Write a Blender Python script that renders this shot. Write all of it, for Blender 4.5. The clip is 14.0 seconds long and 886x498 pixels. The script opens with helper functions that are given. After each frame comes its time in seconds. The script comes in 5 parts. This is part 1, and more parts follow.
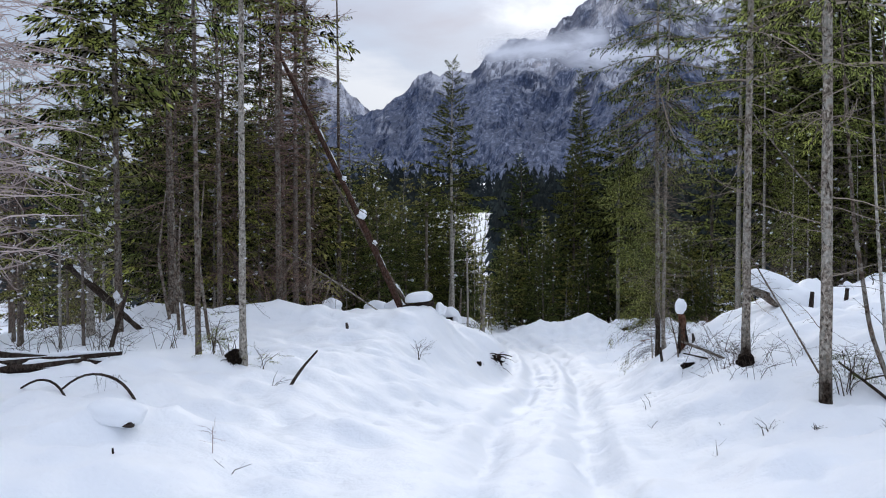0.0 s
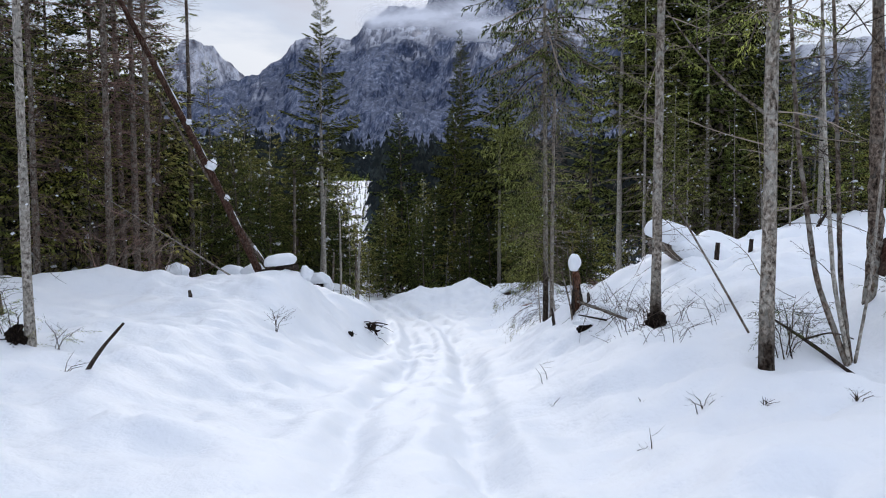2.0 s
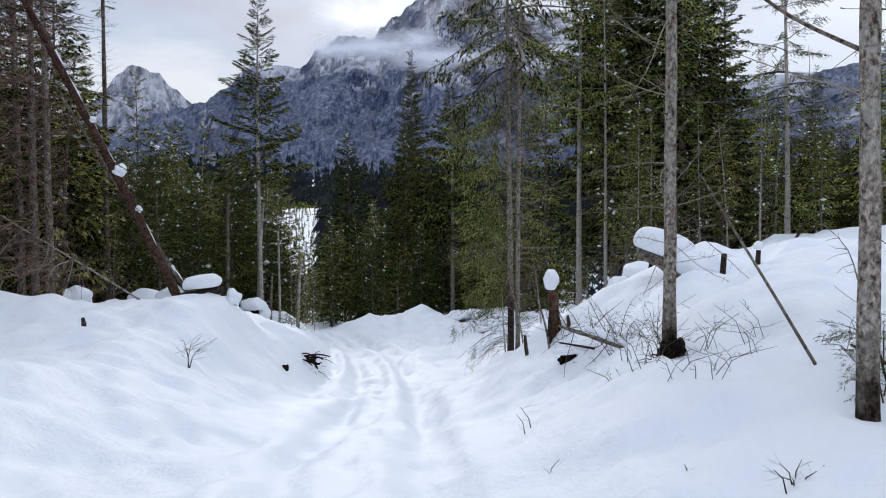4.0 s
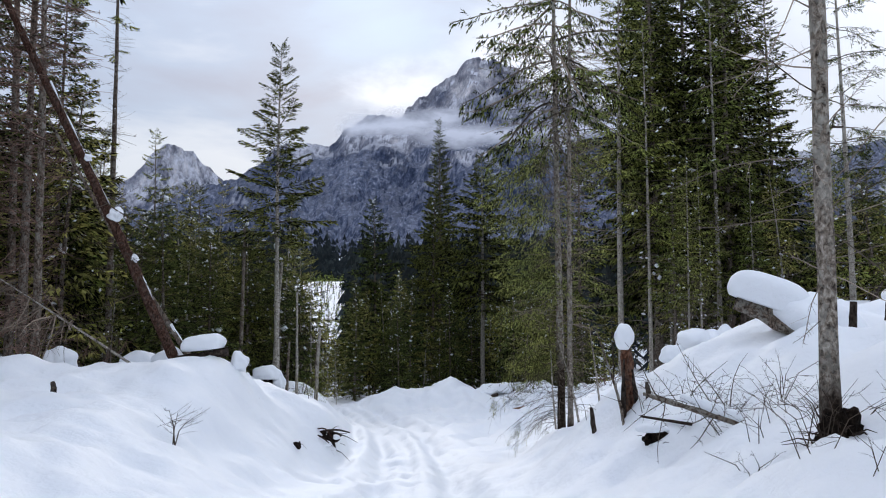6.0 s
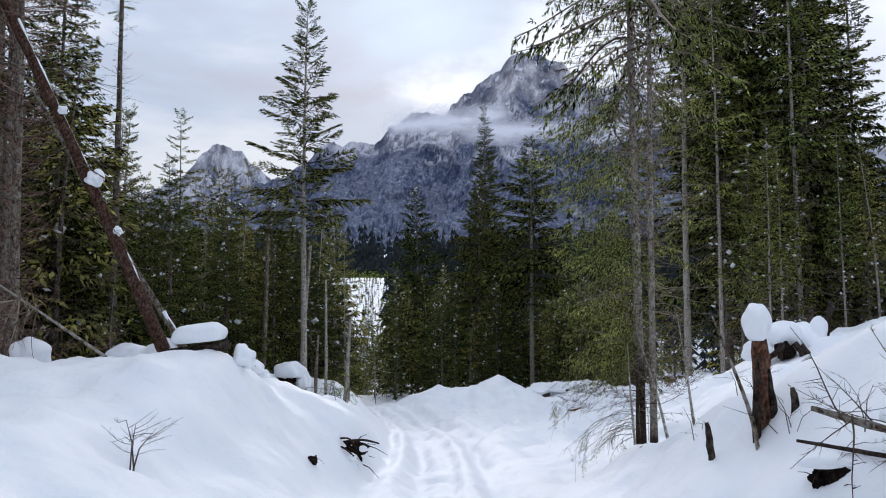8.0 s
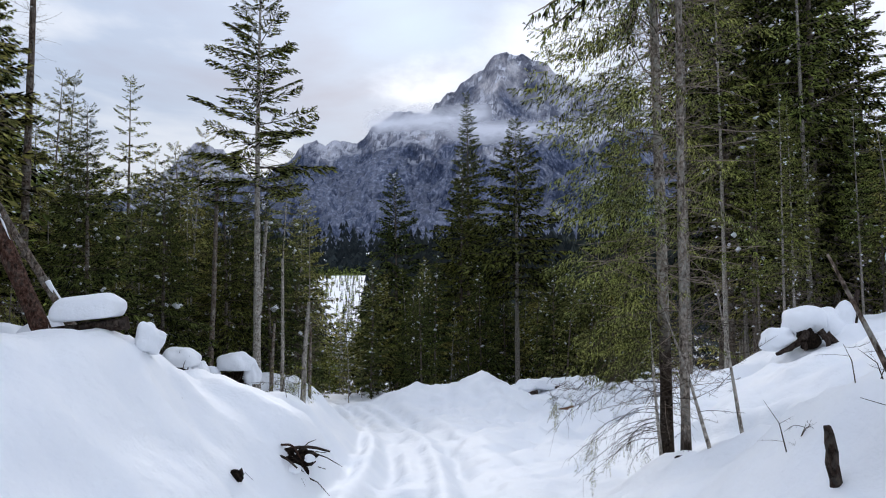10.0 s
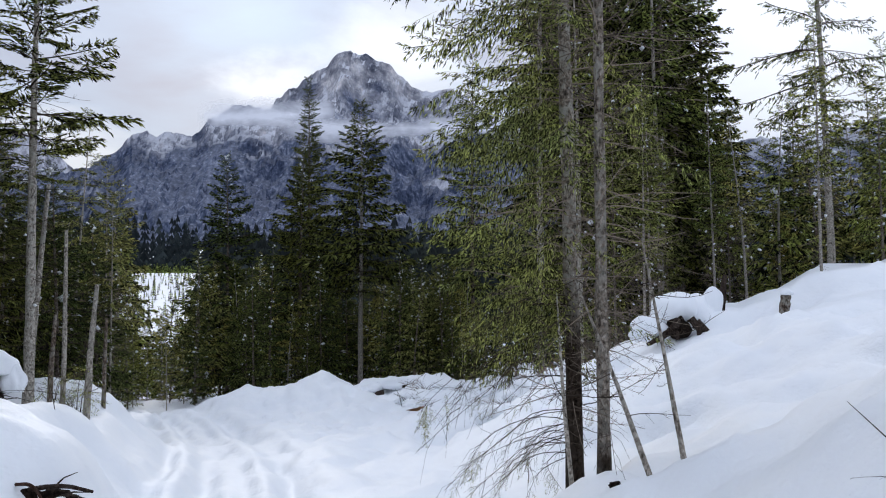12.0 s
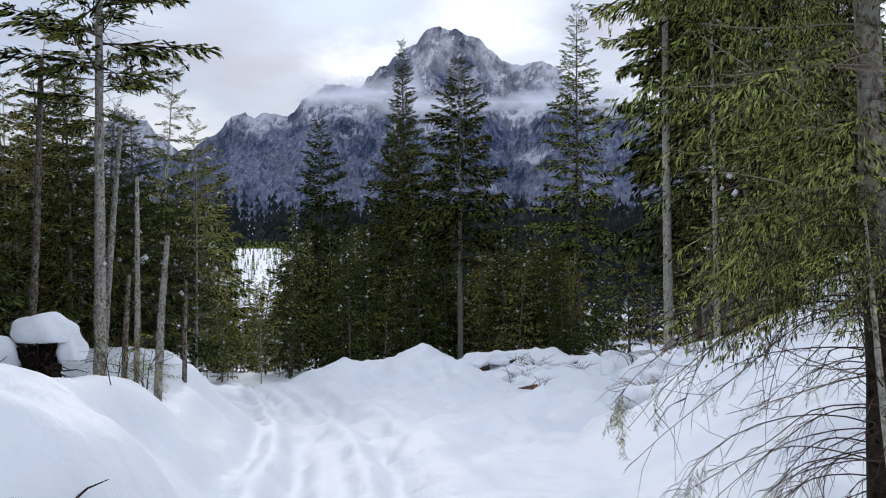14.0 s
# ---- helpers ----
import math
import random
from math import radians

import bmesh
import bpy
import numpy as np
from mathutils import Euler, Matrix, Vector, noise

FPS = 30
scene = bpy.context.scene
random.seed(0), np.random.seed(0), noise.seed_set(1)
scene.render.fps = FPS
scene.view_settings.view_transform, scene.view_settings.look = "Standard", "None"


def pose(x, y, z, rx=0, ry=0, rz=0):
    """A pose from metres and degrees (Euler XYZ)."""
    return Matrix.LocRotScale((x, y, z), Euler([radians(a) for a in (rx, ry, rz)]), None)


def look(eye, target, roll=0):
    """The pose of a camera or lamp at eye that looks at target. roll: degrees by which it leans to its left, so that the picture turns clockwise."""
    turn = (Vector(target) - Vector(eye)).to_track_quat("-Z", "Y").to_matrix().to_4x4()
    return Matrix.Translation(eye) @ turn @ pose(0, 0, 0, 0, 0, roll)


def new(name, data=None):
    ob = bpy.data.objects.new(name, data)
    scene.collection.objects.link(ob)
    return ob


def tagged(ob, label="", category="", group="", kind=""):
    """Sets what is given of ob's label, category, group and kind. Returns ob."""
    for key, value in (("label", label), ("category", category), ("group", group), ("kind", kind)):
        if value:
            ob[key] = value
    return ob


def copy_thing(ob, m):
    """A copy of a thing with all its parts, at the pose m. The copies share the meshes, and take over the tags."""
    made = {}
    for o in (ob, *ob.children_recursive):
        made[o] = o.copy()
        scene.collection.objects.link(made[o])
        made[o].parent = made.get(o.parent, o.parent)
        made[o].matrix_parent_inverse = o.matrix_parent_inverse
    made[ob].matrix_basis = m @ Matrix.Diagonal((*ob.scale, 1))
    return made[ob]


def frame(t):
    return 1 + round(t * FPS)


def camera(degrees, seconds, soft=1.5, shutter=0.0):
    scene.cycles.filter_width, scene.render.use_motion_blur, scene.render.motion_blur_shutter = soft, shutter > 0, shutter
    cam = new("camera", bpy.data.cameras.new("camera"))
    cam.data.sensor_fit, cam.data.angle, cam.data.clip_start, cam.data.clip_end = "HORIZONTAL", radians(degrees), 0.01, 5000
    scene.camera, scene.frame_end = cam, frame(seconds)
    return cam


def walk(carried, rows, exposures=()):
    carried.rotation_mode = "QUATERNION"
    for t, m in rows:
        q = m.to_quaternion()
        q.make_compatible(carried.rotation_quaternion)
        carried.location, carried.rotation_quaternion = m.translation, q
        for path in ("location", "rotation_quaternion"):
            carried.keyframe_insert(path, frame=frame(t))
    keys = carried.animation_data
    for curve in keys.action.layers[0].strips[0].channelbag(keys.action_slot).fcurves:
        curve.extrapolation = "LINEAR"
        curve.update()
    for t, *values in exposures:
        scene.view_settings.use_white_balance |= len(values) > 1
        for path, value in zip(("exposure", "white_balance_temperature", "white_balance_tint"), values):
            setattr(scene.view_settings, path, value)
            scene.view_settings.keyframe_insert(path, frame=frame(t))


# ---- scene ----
cam = camera(61.0, 14.0, soft=1.05)
METRES, EYE, TURN = 18.0, 1.5, 9.0
ROWS = [
    (0.0, 0.0, 0.0, 0.0, -0.01, -1.51, 0.21),
    (0.5, 0.0072, 0.0335, -0.0061, -2.99, -1.59, 0.27),
    (1.0, 0.0135, 0.0655, -0.0119, -5.41, -1.75, 0.34),
    (1.5, 0.0158, 0.0998, -0.0179, -7.72, -2.37, 0.34),
    (2.0, 0.0216, 0.1313, -0.024, -9.02, -3.85, 0.38),
    (4.5, 0.0472, 0.2937, -0.0479, -13.21, 0.38, 0.34),
    (5.0, 0.0476, 0.3216, -0.0512, -13.25, 3.5, 0.23),
    (5.5, 0.0494, 0.3517, -0.0589, -12.64, 4.04, 0.23),
    (6.0, 0.0557, 0.3864, -0.0669, -10.85, 4.04, 0.22),
    (6.5, 0.0587, 0.4258, -0.0702, -9.72, 3.93, 0.23),
    (7.0, 0.0669, 0.4605, -0.0689, -7.72, 3.89, 0.17),
    (7.5, 0.0758, 0.4951, -0.0765, -7.41, 3.94, 0.27),
    (8.0, 0.0813, 0.5369, -0.0798, -7.4, 3.84, 0.25),
    (10.5, 0.1195, 0.7201, -0.1068, -9.75, 3.78, 0.3),
    (11.0, 0.1293, 0.757, -0.1092, -11.58, 3.74, 0.3),
    (11.5, 0.1362, 0.7923, -0.114, -15.38, 3.77, 0.34),
    (12.0, 0.1388, 0.831, -0.1194, -20.74, 3.73, 0.37),
    (12.5, 0.1385, 0.869, -0.1247, -24.44, 3.67, 0.29),
    (13.0, 0.1398, 0.9096, -0.1313, -24.65, 3.62, 0.26),
    (13.5, 0.1475, 0.9472, -0.1359, -19.95, 3.15, 0.31),
    (14.0, 0.1535, 0.9737, -0.1354, -13.81, 1.93, 0.46),
]
walk(cam, [(t, pose(0, 0, EYE, 0, 0, TURN) @ pose(METRES * x, METRES * y, METRES * z, 90 + pitch, roll, yaw)) for t, x, y, z, yaw, pitch, roll in ROWS],
     exposures=((0.0, 0.08, 6250, 11.5), (14.0, 0.08, 6250, 11.5)))

# ---- light: overcast winter sky, low diffuse sun ----
SUN_ELEVATION, SUN_AZIMUTH = radians(21), radians(-3)
world = bpy.data.worlds.new("winter_sky")
scene.world = world
world.use_nodes = True
wn, wl = world.node_tree.nodes, world.node_tree.links
wn.clear()


def wnode(kind, **sets):
    n = wn.new(kind)
    for k, v in sets.items():
        n.inputs[k].default_value = v
    return n


sky = wn.new("ShaderNodeTexSky")
sky.sky_type, sky.sun_disc = "NISHITA", False
sky.sun_elevation, sky.sun_rotation, sky.altitude = SUN_ELEVATION, SUN_AZIMUTH, 900
bg_sky = wnode("ShaderNodeBackground", Strength=0.12)
coord = wn.new("ShaderNodeTexCoord")
mapping = wn.new("ShaderNodeMapping")
mapping.inputs["Scale"].default_value = (1.0, 1.0, 2.6)
mapping.inputs["Location"].default_value = (0.35, 0.2, 0.1)
puffs = wnode("ShaderNodeTexNoise", Scale=2.9, Detail=7.0, Roughness=0.52, Distortion=0.35)
tone = wn.new("ShaderNodeValToRGB")
tone.color_ramp.elements[0].position, tone.color_ramp.elements[0].color = 0.36, (0.80, 0.82, 0.96, 1)
tone.color_ramp.elements[1].position, tone.color_ramp.elements[1].color = 0.66, (1.42, 1.46, 1.52, 1)
blue = tone.color_ramp.elements.new(0.52)
blue.color = (0.90, 1.02, 1.22, 1)
bg_cloud = wnode("ShaderNodeBackground", Strength=1.0)
cover = wnode("ShaderNodeMixShader", Fac=0.88)
wout = wn.new("ShaderNodeOutputWorld")
wl.new(sky.outputs[0], bg_sky.inputs["Color"])
wl.new(coord.outputs["Generated"], mapping.inputs["Vector"])
wl.new(mapping.outputs[0], puffs.inputs["Vector"])
wl.new(puffs.outputs["Fac"], tone.inputs["Fac"])
# the cloud is thinner and brighter beside the hidden sun, with a little blue between
drift = wnode("ShaderNodeTexNoise", Scale=5.0, Detail=7.0, Roughness=0.55, Distortion=0.3)
wl.new(mapping.outputs[0], drift.inputs["Vector"])
veil = tone.outputs["Color"]
for azimuth, lift, squash, size, wave, amount, tint in ((-3.0, 20.5, 1.6, 0.17, 0.14, 0.8, (1.05, 1.32, 1.62)), (-1.8, 15.6, 2.0, 0.075, 0.12, 0.9, (2.1, 2.16, 2.22)), (10.0, 18.5, 1.3, 0.11, 0.12, 0.8, (1.9, 1.95, 2.02)), (38.0, 18.0, 1.0, 0.50, 0.12, 0.95, (1.9, 1.95, 2.05))):
    aim = wn.new("ShaderNodeVectorMath")
    aim.operation = "SUBTRACT"
    aim.inputs[1].default_value = (math.sin(radians(azimuth)) * math.cos(radians(lift)), math.cos(radians(azimuth)) * math.cos(radians(lift)), math.sin(radians(lift)))
    oval = wn.new("ShaderNodeVectorMath")
    oval.operation, oval.inputs[1].default_value = "MULTIPLY", (1.0, 1.0, squash)
    away = wn.new("ShaderNodeVectorMath")
    away.operation = "LENGTH"
    wavy = wn.new("ShaderNodeMath")
    wavy.operation, wavy.inputs[1].default_value = "MULTIPLY_ADD", -2.0 * wave
    fade = wn.new("ShaderNodeMapRange")
    fade.interpolation_type = "SMOOTHSTEP"
    fade.inputs["From Min"].default_value, fade.inputs["From Max"].default_value = size - wave * 0.8, -wave * 1.15
    fade.inputs["To Max"].default_value = amount
    thin = wn.new("ShaderNodeMix")
    thin.data_type, thin.blend_type, thin.inputs[7].default_value = "RGBA", "MIX", (*tint, 1)
    wl.new(coord.outputs["Generated"], aim.inputs[0])
    wl.new(aim.outputs[0], oval.inputs[0])
    wl.new(oval.outputs[0], away.inputs[0])
    wl.new(drift.outputs["Fac"], wavy.inputs[0])
    wl.new(away.outputs["Value"], wavy.inputs[2])
    wl.new(wavy.outputs[0], fade.inputs["Value"])
    wl.new(fade.outputs["Result"], thin.inputs[0])
    wl.new(veil, thin.inputs[6])
    veil = thin.outputs[2]
# an overcast sky is brightest overhead
height = wn.new("ShaderNodeSeparateXYZ")
arch = wn.new("ShaderNodeMath")
arch.operation = "MULTIPLY_ADD"
arch.inputs[1].default_value, arch.inputs[2].default_value = 0.74, 0.36
wl.new(coord.outputs["Generated"], height.inputs[0])
wl.new(height.outputs["Z"], arch.inputs[0])
wl.new(arch.outputs[0], bg_cloud.inputs["Strength"])
wl.new(veil, bg_cloud.inputs["Color"])
wl.new(bg_sky.outputs[0], cover.inputs[1])
wl.new(bg_cloud.outputs[0], cover.inputs[2])
wl.new(cover.outputs[0], wout.inputs["Surface"])

sun = new("sun", bpy.data.lights.new("sun", "SUN"))
sun.data.energy, sun.data.angle, sun.data.color = 0.8, radians(15), (1.0, 0.95, 0.88)
to_sun = Vector((math.sin(SUN_AZIMUTH) * math.cos(SUN_ELEVATION), math.cos(SUN_AZIMUTH) * math.cos(SUN_ELEVATION), math.sin(SUN_ELEVATION)))
sun.matrix_world = look((0, 0, 0), -to_sun)
scene.view_settings.exposure = 0.0

# ---- materials ----
class Mat:
    """A node material with a few short-hands."""

    def __init__(self, name, rough=0.8, **sets):
        self.m = bpy.data.materials.new(name)
        self.m.use_nodes = True
        self.t = self.m.node_tree
        self.b = self.t.nodes["Principled BSDF"]
        self.b.inputs["Roughness"].default_value = rough
        for k, v in sets.items():
            self.b.inputs[k.replace("_", " ")].default_value = v
        self.co = self.t.nodes.new("ShaderNodeTexCoord")
        self.geo = self.t.nodes.new("ShaderNodeNewGeometry")

    def node(self, kind, **sets):
        n = self.t.nodes.new(kind)
        for k, v in sets.items():
            n.inputs[k].default_value = v
        return n

    def link(self, a, b):
        self.t.links.new(a, b)

    def noise(self, scale, detail=4.0, stretch=(1, 1, 1), rough=0.55, world=False, distort=0.0):
        n = self.node("ShaderNodeTexNoise", Scale=scale, Detail=detail, Roughness=rough, Distortion=distort)
        mp = self.node("ShaderNodeMapping", Scale=stretch)
        self.link(self.geo.outputs["Position"] if world else self.co.outputs["Object"], mp.inputs["Vector"])
        self.link(mp.outputs[0], n.inputs["Vector"])
        return n.outputs["Fac"]

    def ramp(self, fac, stops):
        r = self.node("ShaderNodeValToRGB")
        e = r.color_ramp.elements
        while len(e) < len(stops):
            e.new(0.5)
        for k, (p, c) in zip(e, stops):
            k.position, k.color = p, (*c, 1) if len(c) == 3 else c
        self.link(fac, r.inputs["Fac"])
        return r.outputs["Color"]

    def math(self, op, a, b=0.0, clamp=False):
        n = self.node("ShaderNodeMath")
        n.operation, n.use_clamp = op, clamp
        for i, v in enumerate((a, b)):
            if isinstance(v, (int, float)):
                n.inputs[i].default_value = v
            else:
                self.link(v, n.inputs[i])
        return n.outputs[0]

    def mix(self, fac, a, b, mode="MIX"):
        n = self.t.nodes.new("ShaderNodeMix")
        n.data_type, n.blend_type = "RGBA", mode
        for i, v in ((0, fac), (6, a), (7, b)):
            if isinstance(v, (int, float)):
                n.inputs[i].default_value = v
            elif isinstance(v, tuple):
                n.inputs[i].default_value = (*v, 1)
            else:
                self.link(v, n.inputs[i])
        return n.outputs[2]

    def colour(self, c):
        self.link(c, self.b.inputs["Base Color"])
        return self

    def bump(self, h, strength=0.4, dist=0.02):
        n = self.node("ShaderNodeBump", Strength=strength, Distance=dist)
        self.link(h, n.inputs["Height"])
        self.link(n.outputs[0], self.b.inputs["Normal"])
        return self

    def up(self):
        s = self.node("ShaderNodeSeparateXYZ")
        self.link(self.geo.outputs["Normal"], s.inputs[0])
        return s.outputs["Z"]

    def random(self):
        return self.node("ShaderNodeObjectInfo").outputs["Random"]


def snow_material():
    k = Mat("snow", 0.55, Specular_IOR_Level=0.25, Subsurface_Weight=0.0)
    fine, broad = k.noise(26.0, 6.0, world=True, rough=0.65), k.noise(0.9, 3.0, world=True)
    tint = k.ramp(broad, [(0.3, (0.86, 0.885, 0.92)), (0.7, (0.92, 0.935, 0.95))])
    grit = k.ramp(k.noise(7.0, 8.0, world=True, rough=0.75), [(0.24, (0.55, 0.52, 0.48)), (0.31, (1, 1, 1))])
    k.colour(k.mix(1.0, tint, grit, "MULTIPLY"))
    lumps = k.noise(4.5, 4.0, world=True)
    return k.bump(k.math("ADD", k.math("MULTIPLY", fine, 0.25), lumps), 0.5, 0.06).m


def bark_material(name, dark, mid, light, patch=0.5):
    """Flaky bark: scales, pale lichen blotches and darker cracks."""
    k = Mat(name, 0.92, Specular_IOR_Level=0.05)
    scales = k.noise(30.0, 5.0, (1, 1, 0.7), rough=0.65, distort=0.4)
    base = k.ramp(scales, [(0.36, dark), (0.52, mid), (0.68, light)])
    blotch = k.ramp(k.noise(11.0, 4.0, (1, 1, 0.8), rough=0.7, distort=0.6), [(0.47, (0, 0, 0)), (0.56, (1, 1, 1))])
    broad = k.ramp(k.noise(1.6, 3.0, (1, 1, 0.6)), [(0.35, (0.25, 0.25, 0.25)), (0.6, (1, 1, 1))])
    body = k.mix(k.math("MULTIPLY", k.math("MULTIPLY", blotch, broad), patch), base, (0.40, 0.40, 0.36))
    crack = k.ramp(k.noise(18.0, 3.0, (1, 1, 0.25), rough=0.6), [(0.32, (0.35, 0.33, 0.31)), (0.42, (1, 1, 1))])
    shade = k.ramp(k.random(), [(0.0, (0.78, 0.75, 0.73)), (1.0, (1.08, 1.05, 1.02))])
    k.colour(k.mix(1.0, k.mix(1.0, body, crack, "MULTIPLY"), shade, "MULTIPLY"))
    return k.bump(scales, 0.9, 0.03).m


def footed_bark(name, dark, mid, light, patch, foot):
    """Bark that is darker up to a ragged line above the snow."""
    m = bark_material(name, dark, mid, light, patch)
    t = m.node_tree
    b = t.nodes["Principled BSDF"]
    old = b.inputs["Base Color"].links[0].from_socket
    co, sep, mx = t.nodes.new("ShaderNodeTexCoord"), t.nodes.new("ShaderNodeSeparateXYZ"), t.nodes.new("ShaderNodeMix")
    edge, add, rng_ = t.nodes.new("ShaderNodeTexNoise"), t.nodes.new("ShaderNodeMath"), t.nodes.new("ShaderNodeMapRange")
    edge.inputs["Scale"].default_value = 5.0
    add.operation = "ADD"
    rng_.inputs["From Min"].default_value, rng_.inputs["From Max"].default_value = foot + 0.2, foot + 0.9
    mx.data_type, mx.blend_type, mx.inputs[0].default_value = "RGBA", "MULTIPLY", 1.0
    shade = t.nodes.new("ShaderNodeValToRGB")
    shade.color_ramp.elements[0].color, shade.color_ramp.elements[1].color = (0.13, 0.11, 0.10, 1), (1, 1, 1, 1)
    t.links.new(co.outputs["Object"], sep.inputs[0])
    t.links.new(co.outputs["Object"], edge.inputs["Vector"])
    t.links.new(sep.outputs["Z"], add.inputs[0])
    t.links.new(edge.outputs["Fac"], add.inputs[1])
    t.links.new(add.outputs[0], rng_.inputs["Value"])
    t.links.new(rng_.outputs["Result"], shade.inputs["Fac"])
    t.links.new(old, mx.inputs[6])
    t.links.new(shade.outputs["Color"], mx.inputs[7])
    t.links.new(mx.outputs[2], b.inputs["Base Color"])
    return m


def needle_material(name, dark, light):
    k = Mat(name, 0.75, Specular_IOR_Level=0.08)
    isl = k.geo.outputs["Random Per Island"]
    # a third of the sprays are near-black, painting the shade within the crown
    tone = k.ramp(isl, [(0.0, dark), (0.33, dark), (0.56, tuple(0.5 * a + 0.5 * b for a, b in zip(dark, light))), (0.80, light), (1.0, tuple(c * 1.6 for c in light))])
    tree = k.ramp(k.random(), [(0.0, (0.7, 0.78, 0.75)), (0.5, (1, 1, 1)), (1.0, (1.15, 1.08, 0.92))])
    drift = k.ramp(k.noise(0.8, 2.0, world=True), [(0.3, (0.7, 0.75, 0.75)), (0.7, (1.2, 1.15, 1.0))])
    green = k.mix(1.0, k.mix(1.0, tone, tree, "MULTIPLY"), drift, "MULTIPLY")
    k.colour(green)
    # thin sprays let some light through
    glow = k.node("ShaderNodeBsdfTranslucent")
    blend = k.node("ShaderNodeMixShader", Fac=0.28)
    k.link(green, glow.inputs["Color"])
    k.link(k.b.outputs[0], blend.inputs[1])
    k.link(glow.outputs[0], blend.inputs[2])
    k.link(blend.outputs[0], k.t.nodes["Material Output"].inputs["Surface"])
    return k.m


def twig_material(name, a, b):
    k = Mat(name, 0.9, Specular_IOR_Level=0.1)
    k.colour(k.ramp(k.geo.outputs["Random Per Island"], [(0.0, a), (1.0, b)]))
    return k.m


def hazy_mountain_material(name, treeline, snowy, fine=1.0, white=(0.78, 0.79, 0.86)):
    """Bare limestone above, snow-dusted forest below, snow on ledges; blue air haze is in the colours."""
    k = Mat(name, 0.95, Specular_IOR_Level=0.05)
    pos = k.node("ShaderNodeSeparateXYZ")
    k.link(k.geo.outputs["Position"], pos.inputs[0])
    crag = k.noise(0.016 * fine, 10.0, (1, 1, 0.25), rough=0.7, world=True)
    # rock and forest tones are shifted to blue to paint the distance haze
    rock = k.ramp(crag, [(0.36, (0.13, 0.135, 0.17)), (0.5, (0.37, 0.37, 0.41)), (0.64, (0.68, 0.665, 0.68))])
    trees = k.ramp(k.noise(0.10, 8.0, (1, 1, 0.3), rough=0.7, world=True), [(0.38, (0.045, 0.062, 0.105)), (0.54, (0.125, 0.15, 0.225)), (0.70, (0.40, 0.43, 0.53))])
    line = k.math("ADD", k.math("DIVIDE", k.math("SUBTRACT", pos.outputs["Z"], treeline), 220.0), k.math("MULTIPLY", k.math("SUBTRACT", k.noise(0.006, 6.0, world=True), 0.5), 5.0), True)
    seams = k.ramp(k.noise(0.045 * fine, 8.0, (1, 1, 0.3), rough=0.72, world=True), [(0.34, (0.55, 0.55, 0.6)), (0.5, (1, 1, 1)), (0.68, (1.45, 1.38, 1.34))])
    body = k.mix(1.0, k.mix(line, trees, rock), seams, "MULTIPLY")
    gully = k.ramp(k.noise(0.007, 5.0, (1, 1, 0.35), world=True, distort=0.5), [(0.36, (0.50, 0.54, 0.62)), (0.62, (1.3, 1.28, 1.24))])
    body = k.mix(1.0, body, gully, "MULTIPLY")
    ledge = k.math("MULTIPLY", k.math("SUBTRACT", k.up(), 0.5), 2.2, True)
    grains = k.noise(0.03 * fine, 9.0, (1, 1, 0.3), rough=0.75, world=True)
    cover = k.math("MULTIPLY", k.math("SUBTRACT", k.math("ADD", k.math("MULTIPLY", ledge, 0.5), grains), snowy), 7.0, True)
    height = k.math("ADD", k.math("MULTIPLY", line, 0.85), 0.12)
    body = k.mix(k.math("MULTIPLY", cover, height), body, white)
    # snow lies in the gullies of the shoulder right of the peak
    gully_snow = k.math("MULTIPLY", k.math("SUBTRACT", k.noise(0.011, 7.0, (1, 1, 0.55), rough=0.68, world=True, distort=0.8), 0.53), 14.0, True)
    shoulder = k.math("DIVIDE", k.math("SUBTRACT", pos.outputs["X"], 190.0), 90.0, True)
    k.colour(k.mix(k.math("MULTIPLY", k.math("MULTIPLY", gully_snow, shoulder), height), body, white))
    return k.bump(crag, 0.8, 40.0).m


SNOW = snow_material()
BARK = bark_material("spruce_bark", (0.030, 0.022, 0.017), (0.15, 0.115, 0.09), (0.36, 0.30, 0.245), 0.6)
BARK_PALE = bark_material("pale_lichen_bark", (0.09, 0.078, 0.065), (0.42, 0.385, 0.335), (0.74, 0.71, 0.64), 0.8)
BARK_DARK = bark_material("dark_wet_bark", (0.015, 0.011, 0.009), (0.045, 0.032, 0.026), (0.10, 0.075, 0.06), 0.1)
BARK_FOOT = footed_bark("lichen_bark_with_dark_foot", (0.05, 0.042, 0.034), (0.26, 0.225, 0.185), (0.56, 0.52, 0.45), 0.9, 1.75)
BARK_LOWFOOT = footed_bark("grey_bark_with_dark_foot", (0.05, 0.04, 0.033), (0.29, 0.25, 0.205), (0.64, 0.59, 0.52), 0.8, 0.35)
WOOD_RED = bark_material("peeled_red_wood", (0.05, 0.022, 0.014), (0.16, 0.075, 0.045), (0.30, 0.17, 0.11), 0.1)
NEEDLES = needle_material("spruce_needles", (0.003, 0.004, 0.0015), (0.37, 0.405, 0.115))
# deep green, and darkened to give crowns before the sky a backlit look
NEEDLES_DARK = needle_material("deep_green_backlit_needles", (0.002, 0.003, 0.0015), (0.175, 0.20, 0.06))
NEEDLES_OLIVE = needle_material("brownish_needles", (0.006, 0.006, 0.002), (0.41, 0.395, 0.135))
# low-contrast blue-grey: the haze of distance is mixed into this needle colour
NEEDLES_HAZED = needle_material("hazed_spruce_needles", (0.026, 0.033, 0.039), (0.048, 0.060, 0.068))
